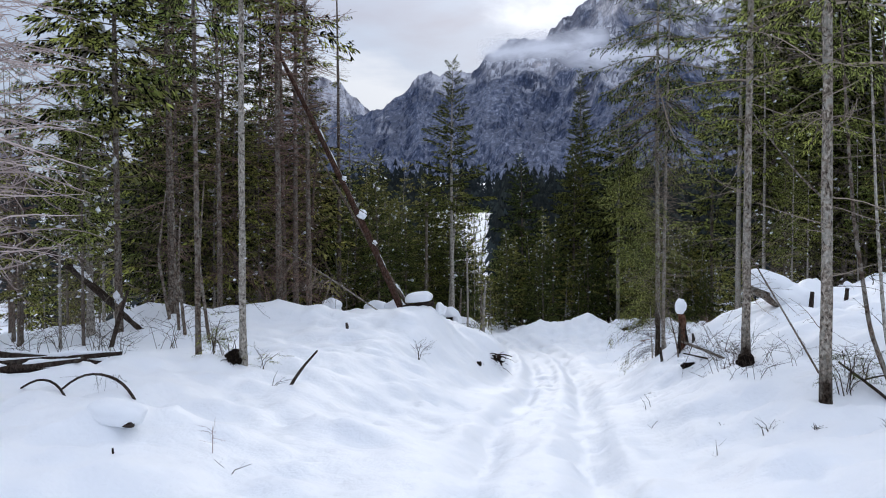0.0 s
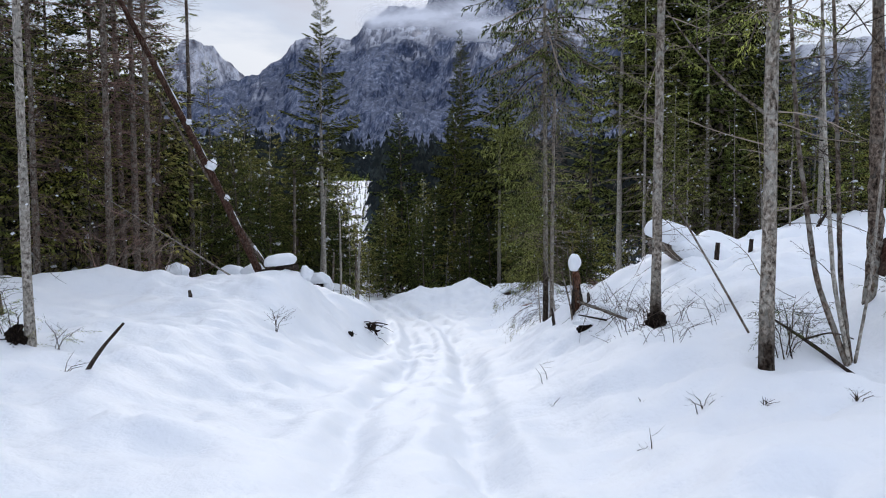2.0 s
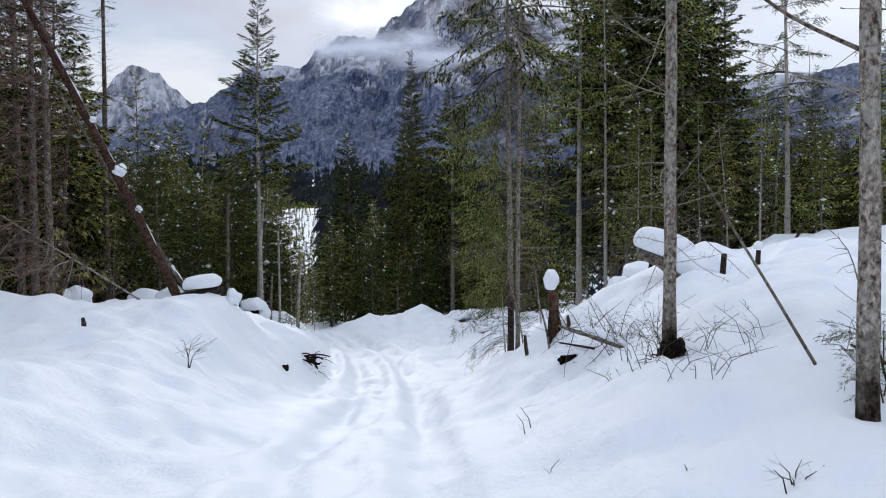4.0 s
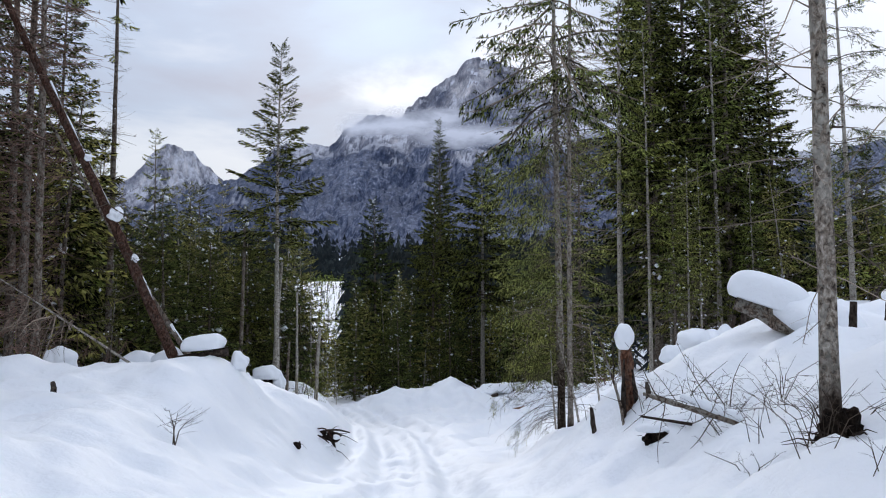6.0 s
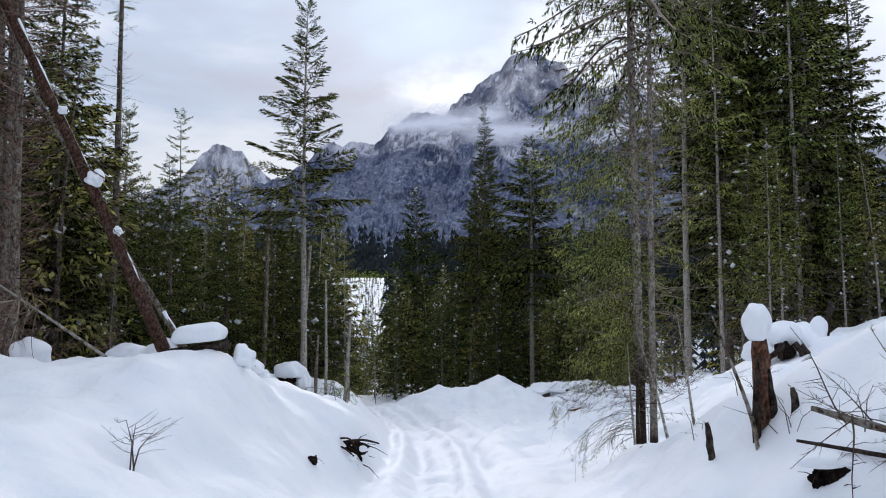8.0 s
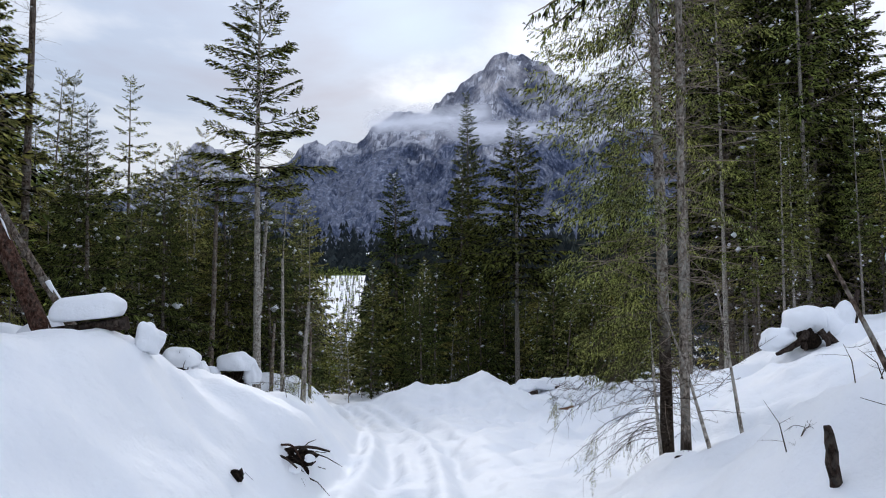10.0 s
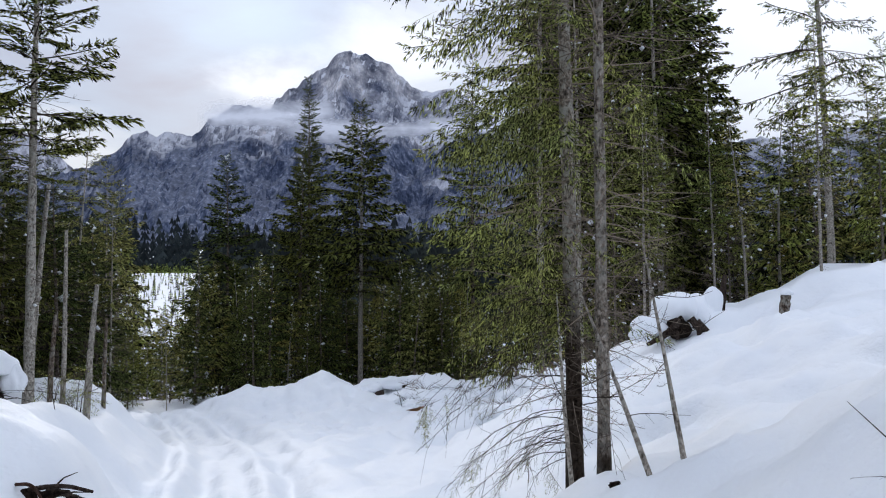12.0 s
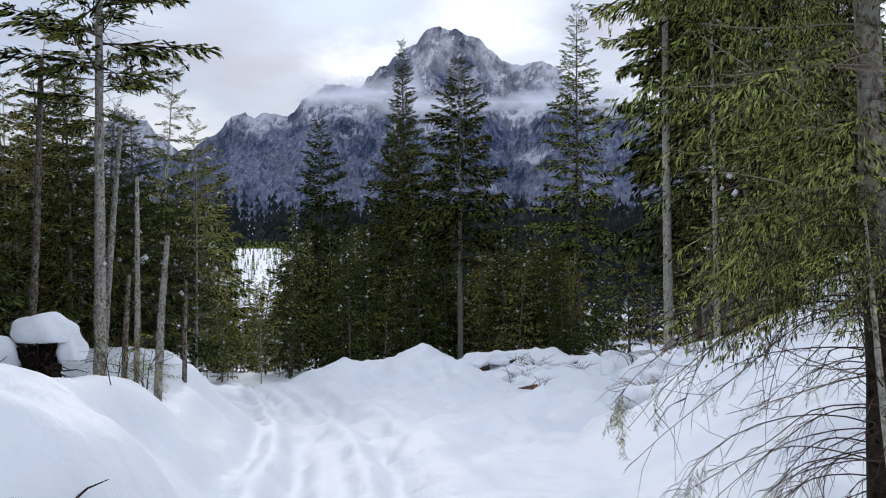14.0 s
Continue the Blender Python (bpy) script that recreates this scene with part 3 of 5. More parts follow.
def dead_bough(r, sticks, sag, thick=0.008, lite=False):
    """A dry, bare branch of length 1 along +x."""
    bag = Bag()
    s = np.linspace(0, 1, 4 if lite else 6)
    a, b = r.normal(0, 0.08), r.uniform(0, 6)
    stem = np.stack([s, a * np.sin(4 * s + b), -sag * s**1.5 + r.uniform(0, 0.16) * s**3], -1)
    bag.add(*tube(stem, thick * (1 - 0.85 * s) + 0.0015, 3, False)[:2])
    for k in range(sticks):
        u = r.uniform(0.2, 0.98)
        root = np.array([np.interp(u, s, stem[:, c]) for c in range(3)])
        ln = r.uniform(0.1, 0.42) * (1.15 - u)
        d = unit(np.array([r.uniform(0.3, 1.0), r.normal(0, 0.8), r.normal(-0.15, 0.4)]))
        bend = unit(d + r.normal(0, 0.35, 3))
        bag.add(*(tube([root, root + d * ln], [thick * 0.45, 0.0015], 3, False) if lite else tube([root, root + d * ln * 0.55, root + (d * 0.55 + bend * 0.45) * ln], [thick * 0.45, thick * 0.3, 0.001], 3, False))[:2])
    return bag.arrays()


def set_in(bag, arrays, pos, length, azimuth, pitch, roll):
    v, faces = arrays[0], arrays[1]
    ca, sa, cp, sp, cr, sr = math.cos(azimuth), math.sin(azimuth), math.cos(pitch), math.sin(pitch), math.cos(roll), math.sin(roll)
    m = np.array([[ca, -sa, 0], [sa, ca, 0], [0, 0, 1]]) @ np.array([[cp, 0, -sp], [0, 1, 0], [sp, 0, cp]]) @ np.array([[1, 0, 0], [0, cr, -sr], [0, sr, cr]])
    bag.add(v @ m.T * length + pos, *(faces if isinstance(faces, list) else [faces]))


r0 = np.random.default_rng(3)
GREEN_FINE = [green_bough(r0, 13, 7, s, 0.0130, h, 0.36, (0.22, 0.5), 0.6) for s, h in ((0.30, 0.7), (0.38, 0.9), (0.22, 0.6), (0.45, 1.0), (0.3, 0.8))]
GREEN_MID = [green_bough(r0, 10, 6, s, 0.0190, h, 0.36, (0.26, 0.55), 0.6) for s, h in ((0.28, 0.7), (0.38, 0.8), (0.2, 0.6), (0.42, 0.9))]
GREEN_CONE = [green_bough(r0, 10, 8, s, 0.0205, h, 0.34, (0.22, 0.5), 0.6) for s, h in ((0.28, 0.6), (0.36, 0.8), (0.2, 0.5), (0.32, 0.7))]
GREEN_LITE = [green_bough(r0, 7, 5, s, 0.0270, h, 0.38, (0.3, 0.65), 0.6) for s, h in ((0.28, 0.7), (0.38, 0.8), (0.2, 0.6), (0.42, 0.9))]
GREEN_FLAT = [green_bough(r0, 14, 11, s, 0.011, h, 0.32, (0.2, 0.45), 0.7) for s, h in ((0.10, 0.3), (0.16, 0.4), (0.05, 0.3), (0.2, 0.45))]
GREEN_HANG = [green_bough(r0, 16, 11, s, 0.0062, h, 0.27, (0.12, 0.28), 0.35) for s, h in ((0.45, 1.1), (0.55, 1.3), (0.35, 1.0), (0.6, 1.4))]
GREEN_SOFT = [green_bough(r0, 20, 11, s, 0.0042, h, 0.30, (0.08, 0.20), 0.2) for s, h in ((0.45, 1.0), (0.55, 1.2), (0.35, 0.9))]
GREEN_SPRIG = [green_bough(np.random.default_rng(40 + k), 12, 6, s, 0.0055, h, 0.30, (0.1, 0.26), 0.3) for k, (s, h) in enumerate(((0.45, 1.0), (0.55, 1.2), (0.35, 0.9)))]
DEAD = [dead_bough(r0, n, s) for n, s in ((9, 0.25), (7, 0.4), (11, 0.15), (6, 0.5), (12, 0.3))]
DEAD_FINE = [dead_bough(r0, n, s, 0.0052) for n, s in ((12, 0.35), (9, 0.5), (14, 0.2), (10, 0.6), (12, 0.42))]


def haze_bough(r, count, sag):
    """A far dry branch: a few thin straight sprigs."""
    u = np.concatenate([[0, 0.45], r.uniform(0.15, 0.9, count)])
    base = np.stack([u, 0 * u, -sag * u**1.5], -1)
    d = unit(np.stack([r.uniform(0.3, 1, count + 2), r.normal(0, 0.7, count + 2), r.normal(-0.25, 0.35, count + 2)], -1))
    tip = base + d * (r.uniform(0.12, 0.42, count + 2) * (1.2 - u))[:, None]
    tip[0], tip[1] = (0.5, 0, -sag * 0.35), (1, 0, -sag)
    return blades(base, tip, np.concatenate([[0.011, 0.008], np.full(count, 0.0065)]), r.normal(0, 1, (count + 2, 3)))


DEAD_LITE = [haze_bough(r0, n, s) for n, s in ((9, 0.25), (8, 0.4), (11, 0.15), (9, 0.5))]


def ball(bumps, seed, subdivisions=1):
    """A small uneven ball, as arrays."""
    bm = bmesh.new()
    bmesh.ops.create_icosphere(bm, subdivisions=subdivisions, radius=1)
    o = Vector((seed * 3.7, seed * 1.3, 0))
    v = np.array([v.co * (1 + bumps * noise.noise(v.co * 1.3 + o)) for v in bm.verts])
    f = np.array([[k.index for k in face.verts] for face in bm.faces])
    bm.free()
    return v, f


FLECK = (np.array([(1, 0, 0), (-1, 0, 0), (0, 1, 0), (0, -1, 0), (0, 0, 1), (0, 0, -1)], dtype=float), np.array([(0, 2, 4), (2, 1, 4), (1, 3, 4), (3, 0, 4), (2, 0, 5), (1, 2, 5), (3, 1, 5), (0, 3, 5)]))


def spruce(h, radius, green_from, reach, seed, label, boughs=GREEN_MID, per_metre=7.0, dead_per_metre=5.0, dead_from=0.06, dead_len=1.3,
           bark=None, needles=None, lean=(0.0, 0.0), twigs=None, deads=DEAD, lumps=30, sparse=0.0, bend=0.15, droop=0.0, fleck=1.0):
    """One spruce: bare trunk with dry branches below, green boughs above green_from (a share of h)."""
    r = np.random.default_rng(seed)
    tree = tagged(new("spruce_tree"), label, "tree", "spruces of the wood", "thing")
    n, around = (26, 10) if boughs is GREEN_FINE or boughs is GREEN_HANG or boughs is GREEN_FLAT else (14, 7)
    s = np.linspace(0, 1, n)
    ph = r.uniform(0, 6, 2)
    cx = lean[0] * s * h + bend * (np.sin(2.2 * s + ph[0]) - math.sin(ph[0])) * s
    cy = lean[1] * s * h + bend * (np.sin(2.6 * s + ph[1]) - math.sin(ph[1])) * s
    path = np.stack([cx, cy, -0.5 + s * (h + 0.5)], -1)
    rad = radius * ((1 - s) ** 0.8 * 0.97 + 0.03) * (1 + 0.05 * np.sin(s * 60 + ph[0])) + radius * 0.35 * np.exp(-np.clip(path[:, 2] + 0.1, 0, None) / 0.18)
    bag = Bag()
    v, q, t = tube(path, rad, around)
    wob = 1 + 0.08 * np.sin(v[:, 2:3] * 7 + np.arctan2(v[:, 1:2], v[:, 0:1]) * 3)
    v[: n * around, :2] = (v[:, :2] - np.c_[np.interp(v[:, 2], path[:, 2], cx), np.interp(v[:, 2], path[:, 2], cy)])[: n * around] * wob[: n * around] + np.c_[np.interp(v[:, 2], path[:, 2], cx), np.interp(v[:, 2], path[:, 2], cy)][: n * around]
    bag.add(v, q, t)
    part("trunk", bag.mesh("trunk", bark or BARK, True), tree)

    def centre(z):
        return np.array([np.interp(z, path[:, 2], cx), np.interp(z, path[:, 2], cy), z])

    crown, wood, held = Bag(), Bag(), []
    z0 = green_from * h
    z = z0
    while z < h - 0.15:
        u = (z - z0) / max(h - z0, 0.1)
        whorl = max(3, int(round(r.normal(4.6, 0.8))))
        turn = r.uniform(0, 6.3)
        for k in range(whorl):
            if r.uniform() < sparse:
                continue
            ln = reach * ((1 - u) ** 0.75 * 0.95 + 0.06) * r.uniform(0.6, 1.15) * min(1.0, 0.55 + u * 4)
            g, stem = boughs[r.integers(len(boughs))]
            pitch = 0.15 + 0.55 * u - droop * (1 - u) + r.normal(0, 0.14)
            a, roll = turn + 6.283 * k / whorl + r.normal(0, 0.25), r.normal(0, 0.25)
            p = centre(z + r.normal(0, 0.06))
            set_in(crown, g, p, ln, a, pitch, roll)
            held.append((p, ln, a, pitch))
            if boughs is not GREEN_LITE:
                set_in(wood, (stem[0], stem[1]), p, ln, a, pitch, roll)
        z += whorl / per_metre * (1 - 0.45 * u) * r.uniform(0.8, 1.2)
    p = centre(h - 0.12)
    for k in range(5):
        set_in(crown, boughs[0][0], p - [0, 0, 0.1 * k], 0.35 + 0.05 * k, 1.3 * k, 1.2 - 0.12 * k, 0)
    leafy = tree
    if crown.n:
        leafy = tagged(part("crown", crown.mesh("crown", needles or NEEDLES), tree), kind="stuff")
    top = min(z0 + 0.15 * h, h)
    for k in range(int(dead_per_metre * max(0, top - dead_from * h))):
        z = r.uniform(dead_from * h, top)
        ln, a, pitch = dead_len * r.uniform(0.25, 1.1) * (0.6 + 0.5 * z / top), r.uniform(0, 6.3), r.normal(0.05, 0.22)
        set_in(wood, deads[r.integers(len(deads))], centre(z), ln, a, pitch, r.uniform(0, 6.3))
        held.append((centre(z), ln, a, pitch))
    if wood.n:
        tagged(part("branchwork", wood.mesh("branchwork", twigs or TWIGS), tree, "dry bare branches"), kind="stuff")
    flecks = Bag()
    for k in range(lumps):
        p, ln, a, pitch = held[r.integers(len(held))]
        u = r.uniform(0.15, 0.8)
        d = ln * u * math.cos(pitch)
        size = fleck * r.uniform(0.016, 0.050) if fleck > 1 else r.uniform(0.008, 0.024)
        size *= 1.9 if k % 9 == 0 else 1.0
        turn = r.normal(0, 1, (3, 3)) * 0.3 + np.diag([1.4, 0.9, 0.75])
        flecks.add(FLECK[0] @ turn * size + p + [math.cos(a) * d, math.sin(a) * d, ln * (u * math.sin(pitch) - 0.3 * u**1.6) + size * 0.3], FLECK[1])
    if flecks.n:
        tagged(part("snow_dusting", flecks.mesh("snow_dusting", SNOW, True), leafy, "small lumps of snow caught on the branches"), kind="stuff")
    HEIGHTS[tree.name] = h
    return tree


HEIGHTS = {}


def plant(tree, x, y, sink=0.05, turn=0.0, scale=1.0):
    tree.matrix_basis = Matrix.LocRotScale((x, y, gz(x, y) - sink), Euler((0, 0, turn)), Vector((1, 1, 1)) * scale)
    return tree


def replant(tree, x, y, turn, scale, sink=0.05):
    m = Matrix.LocRotScale((x, y, gz(x, y) - sink), Euler((0, 0, turn)), Vector((1, 1, 1)) * (scale / tree.scale[0]))
    return copy_thing(tree, m)


TALL = "tall spruce with bare grey trunk and dry lower branches"
GREEN = "dark green spruce clothed with drooping boughs down to the snow"

# trees beside the trail
plant(spruce(15, 0.066, 0.42, 1.5, 101, TALL, GREEN_FINE, dead_per_metre=14, dead_len=1.0, bark=BARK_PALE), -5.38, 12.1)
plant(spruce(14, 0.055, 0.38, 1.4, 102, TALL, GREEN_FINE, dead_per_metre=14, dead_len=1.0), -6.5, 12.7)
plant(spruce(15, 0.072, 0.23, 1.8, 103, TALL, GREEN_HANG, per_metre=6.5, dead_per_metre=13, dead_len=1.1, deads=DEAD, twigs=TWIGS_MID, bark=BARK_LOWFOOT, lumps=0), 3.1, 9.5)
plant(spruce(14, 0.070, 0.27, 1.7, 104, TALL, GREEN_HANG, per_metre=6.5, dead_per_metre=20, dead_len=1.3, bark=BARK_LOWFOOT, deads=DEAD_FINE, twigs=TWIGS_MID, lumps=0), 2.86, 12.4)
twin = plant(spruce(14, 0.080, 0.43, 2.5, 105, TALL, GREEN_HANG, needles=NEEDLES_DARK, per_metre=10, sparse=0.0, dead_per_metre=60, dead_len=1.3, deads=DEAD_FINE, twigs=TWIGS_HAZE, bark=BARK_FOOT, lumps=0, droop=0.40), 2.64, 21.55)
plant(spruce(13, 0.058, 0.42, 1.7, 106, TALL, GREEN_HANG, bark=BARK_LOWFOOT, lumps=0, per_metre=6, sparse=0.3, dead_per_metre=40, dead_len=1.1, deads=DEAD_FINE, twigs=TWIGS_HAZE, droop=0.40), 2.72, 21.1)
# short olive boughs hang low on the trail side of the thicker twin
low = Bag()
for k in range(150):
    up = rng.uniform(0.0, 1.0)
    a = rng.normal(3.1, 0.55) if k % 5 else rng.uniform(0, 6.3)
    set_in(low, GREEN_SOFT[k % 3][0], np.array([0, 0, 1.75 + 4.6 * up**1.8]), rng.uniform(0.6, 1.35) * (0.8 + 0.6 * up), a, rng.normal(-0.12, 0.22), rng.normal(0, 0.5))
tagged(part("low_crown", low.mesh("low_crown", NEEDLES_LIGHT), twin, "drooping olive-green lower boughs"), kind="stuff")
plant(spruce(11.0, 0.10, 0.40, 1.75, 107, "open-crowned spruce with short level boughs on the bank", GREEN_FLAT, needles=NEEDLES_DARK, per_metre=13, dead_per_metre=16, dead_len=0.8, bark=BARK_PALE), -4.35, 29.9)
plant(spruce(21, 0.16, 0.42, 2.4, 108, TALL, GREEN_FINE, dead_per_metre=8, dead_len=1.6, bark=BARK_PALE), 8.95, 40.6)
plant(spruce(16, 0.12, 0.27, 2.9, 109, "tall spruce with long thin drooping boughs and a pale trunk", GREEN_HANG, per_metre=5, dead_per_metre=12, bark=BARK_PALE, sparse=0.25, droop=0.05, needles=NEEDLES_DARK), 16.5, 35.3)
plant(spruce(14, 0.10, 0.5, 1.6, 110, "bare dying larch with pale twiggy boughs", GREEN_FINE, dead_per_metre=80, dead_len=1.9, dead_from=0.12, twigs=TWIGS_PALE, deads=DEAD), -7.3, 8.4)

plant(spruce(13.5, 0.12, 0.10, 3.1, 111, GREEN, GREEN_CONE, per_metre=10.5, dead_per_metre=3, lumps=90, fleck=1.4, needles=NEEDLES_DARK), -3.0, 57.5)
plant(spruce(26, 0.2, 0.12, 3.0, 112, "tall narrow spruce with sparse layered top", GREEN_CONE, per_metre=13, dead_per_metre=3, lumps=90, fleck=1.4, needles=NEEDLES_DARK), 1.8, 74)
plant(spruce(15.5, 0.16, 0.36, 3.4, 113, "broad spruce with a pale bare lower trunk", GREEN_CONE, needles=NEEDLES_DARK, per_metre=11, dead_per_metre=10, lumps=90, bark=BARK_PALE), 3.9, 54.5)
plant(spruce(15, 0.14, 0.06, 3.4, 114, GREEN, GREEN_CONE, per_metre=10.5, dead_per_metre=3, lumps=90, fleck=1.4, needles=NEEDLES_DARK), 0.9, 60)
plant(spruce(21, 0.16, 0.25, 2.9, 115, "tall open spruce with level sparse boughs", GREEN_CONE, per_metre=7.5, dead_per_metre=6, lumps=50), 11.3, 60)

plant(spruce(15, 0.10, 0.62, 0.8, 116, "slim bare spruce pole with short dry branches", GREEN_FINE, per_metre=5, dead_per_metre=26, dead_len=0.55, dead_from=0.2, bark=BARK, sparse=0.4), -8.2, 27.0)

# kinds that stand many times in the wood
KINDS = [spruce(17, 0.10, g, rch, 200 + k, TALL, GREEN_MID, per_metre=8.5, dead_per_metre=18, dead_len=1.9, bark=BARK if k == 0 else BARK_PALE, deads=DEAD_LITE, lumps=36, fleck=2.2, twigs=TWIGS_HAZE, needles=NEEDLES_OLIVE if k == 2 else None) for k, (g, rch) in enumerate(((0.32, 2.2), (0.38, 2.0), (0.25, 2.2)))]
BARE = [spruce(16, 0.10, 0.55, 1.6, 500 + k, "tall half-dead spruce with bristly reddish dry branches", GREEN_MID, per_metre=5, sparse=0.4, dead_per_metre=34, dead_len=1.5, bark=BARK, deads=DEAD, twigs=TWIGS_RED, lumps=30) for k in range(2)]
YOUNG = [spruce(9, 0.06, g, 1.6, 520 + k, "young spruce with thin pale trunk and brownish lower twigs", GREEN_FINE, per_metre=7, dead_per_metre=26, dead_len=1.2, bark=BARK_PALE, deads=DEAD_LITE, twigs=TWIGS_HAZE, lumps=45, fleck=1.2, needles=NEEDLES_OLIVE) for k, g in enumerate((0.22, 0.38))]
BACK = [spruce(h, 0.11, g, rch, 400 + k, GREEN, GREEN_LITE, per_metre=pm, sparse=0.12, dead_per_metre=18, dead_len=1.8, lumps=36, fleck=2.2, twigs=TWIGS_HAZE, needles=None if k == 0 else NEEDLES_OLIVE, deads=DEAD_LITE, bend=0.4, bark=BARK if k == 3 else BARK_PALE)
        for k, (h, g, rch, pm) in enumerate(((14, 0.18, 2.9, 7), (12, 0.30, 2.6, 6.5), (15, 0.42, 2.6, 6), (10, 0.10, 2.6, 8)))]
BUSHY = [spruce(13, 0.10, g, rch, 300 + k, GREEN, GREEN_MID, per_metre=7, dead_per_metre=10, dead_len=1.8, lumps=45, fleck=2.2, twigs=TWIGS_HAZE, needles=NEEDLES_OLIVE if k else None, deads=DEAD_LITE) for k, (g, rch) in enumerate(((0.12, 2.1), (0.05, 2.5), (0.18, 2.0)))]
DENSE = [spruce(27, 0.17, g, rch, 600 + k, "tall dense dark spruce with boughs in close layers", GREEN_CONE, per_metre=8.5, dead_per_metre=5, dead_len=2.0, dead_from=0.03, deads=DEAD_LITE, twigs=TWIGS_HAZE, lumps=40, fleck=1.6, droop=0.25, needles=NEEDLES_DARK) for k, (g, rch) in enumerate(((0.16, 2.9), (0.10, 3.2)))]
spots_dense = [(10.9, 41.5, 0, 0.95), (14.6, 42.2, 0, 0.95), (13.0, 43.0, 1, 1.0), (15.3, 45.5, 0, 0.95), (12.2, 46.0, 1, 1.05), (17.0, 47.0, 0, 0.85), (16.2, 43.8, 1, 0.95), (18.3, 45.2, 0, 0.8), (11.7, 43.6, 0, 1.05), (19.0, 48.3, 1, 0.66), (-10.2, 24.5, 0, 0.55), (-9.6, 27.0, 1, 0.47), (-11.8, 21.8, 1, 0.5), (-13.4, 22.8, 0, 0.34), (-12.5, 26.5, 0, 0.54)]
spots_bare = [(-8.0, 20.5, 0, 1.0), (-9.9, 20.7, 1, 0.9), (-8.6, 23.5, 1, 1.05), (-7.8, 22.5, 0, 0.95), (-9.4, 24.5, 0, 1.1), (-9.25, 16.8, 1, 1.0)]
spots_young = [(-7.5, 34.5, 0, 0.85), (-5.0, 38.6, 1, 0.8), (-5.4, 36.8, 0, 0.85), (-4.0, 34.6, 1, 0.6), (-6.2, 34.0, 0, 0.75)]
spots_tall = [(-11.2, 16.5, 2), (-10.2, 16.1, 0), (9.8, 39.0, 1), (12.0, 42.8, 1)]
spots_low = [(11.1, 36.6, 1), (9.8, 34.4, 2), (12.4, 38.2, 2), (13.2, 36.4, 1), (10.4, 37.6, 0), (13.9, 32.5, 1), (15.5, 39.2, 0), (17.6, 46.0, 2), (19.4, 45.0, 0)]
spots_bushy = [(-11.1, 38.4, 0, 0.85), (-12.5, 36.0, 1, 0.8), (-13.6, 39.0, 2, 0.9)]
CONES = [spruce(11, 0.11, 0.08, rch, 620 + k, GREEN, GREEN_MID, per_metre=10.5, dead_per_metre=3, lumps=45, fleck=1.8, droop=0.15, needles=NEEDLES_DARK) for k, rch in enumerate((2.1, 2.5))]
FULL = [spruce(9, 0.10, 0.05, 2.1, 700 + k, "bushy young spruce with snow lumps on close green boughs", GREEN_FINE, needles=NEEDLES_DARK, per_metre=15, dead_per_metre=2, lumps=40, fleck=2.0, droop=0.15, bark=BARK) for k in range(2)]
spots_full = [(-6.4, 25.9, 0, 0.60), (-5.95, 28.3, 1, 0.57), (-8.1, 28.6, 1, 0.60), (-9.3, 31.0, 0, 0.64), (-6.9, 31.2, 0, 0.55), (-4.9, 33.6, 1, 0.60), (-5.8, 32.4, 0, 0.62), (-4.45, 35.2, 0, 0.52), (-6.3, 35.5, 1, 0.7)]
for spots, kinds in (([(x, y, k, rng.uniform(0.85, 1.1)) for x, y, k in spots_tall] + [(x, y, k, rng.uniform(0.42, 0.55)) for x, y, k in spots_low], KINDS), (spots_dense, DENSE), (spots_full, FULL), (spots_bushy, BUSHY), (spots_bare, BARE), (spots_young, YOUNG)):
    first = set()
    for x, y, k, sc in spots:
        if k in first:
            replant(kinds[k], x, y, rng.uniform(0, 6.3), sc)
        else:
            first.add(k)
            plant(kinds[k], x, y, turn=rng.uniform(0, 6.3), scale=sc)
# the wood behind them
taken = [(x, y) for x, y, *_ in spots_tall + spots_low + spots_dense + spots_full + spots_bushy + spots_bare + spots_young] + [(-8.2, 27.0), (-4.35, 29.9), (8.95, 40.6), (16.5, 35.3), (-3.0, 57.5), (1.8, 74), (3.9, 54.5), (0.9, 60), (11.3, 60)]


def bearing(x, y):
    return math.degrees(math.atan2(x, y - 9))


def scatter(count, xs, ys, kinds, gap, scale, keep=lambda x, y: True, bare=lambda x, y: False):
    """scale: a range, or a rise() that holds the tops under a line of sight; bare: spots left empty."""
    done, tries = 0, 0
    while done < count and tries < count * 30:
        tries += 1
        x, y = rng.uniform(*xs), rng.uniform(*ys)
        if not keep(x, y) or not -0.87 * y - 1 < x < 1.06 * (y - 15.5) + 3 or any((x - a) ** 2 + (y - b) ** 2 < gap * gap for a, b in taken):
            continue
        taken.append((x, y))
        kind = kinds[rng.integers(len(kinds))]
        turn, size = rng.uniform(0, 6.3), scale(x, y, HEIGHTS[kind.name]) if callable(scale) else rng.uniform(*scale)
        if not bare(x, y):
            replant(kind, x, y, turn, size)
        done += 1


def rise(y0, z0, low, high, power=1.0):
    """Tree tops stand low to high (as a slope) above a point at y0, z0 on the trail."""
    def scale(x, y, h):
        top = z0 + math.hypot(x, y - y0) * (low + (high - low) * rng.uniform() ** power)
        return min(1.2, max(0.22, (top - gz(x, y)) / h))
    return scale


def deep_left(x, y):
    return x < -8.6 - 0.10 * (y - 12) and x < -0.62 * (y - 13) - 1.0


def outer(x, y, h):
    """Shorter trees towards the open edge of the wood."""
    return rng.uniform(0.26, 0.4) if x < -0.66 * y else rng.uniform(0.6, 1.05)


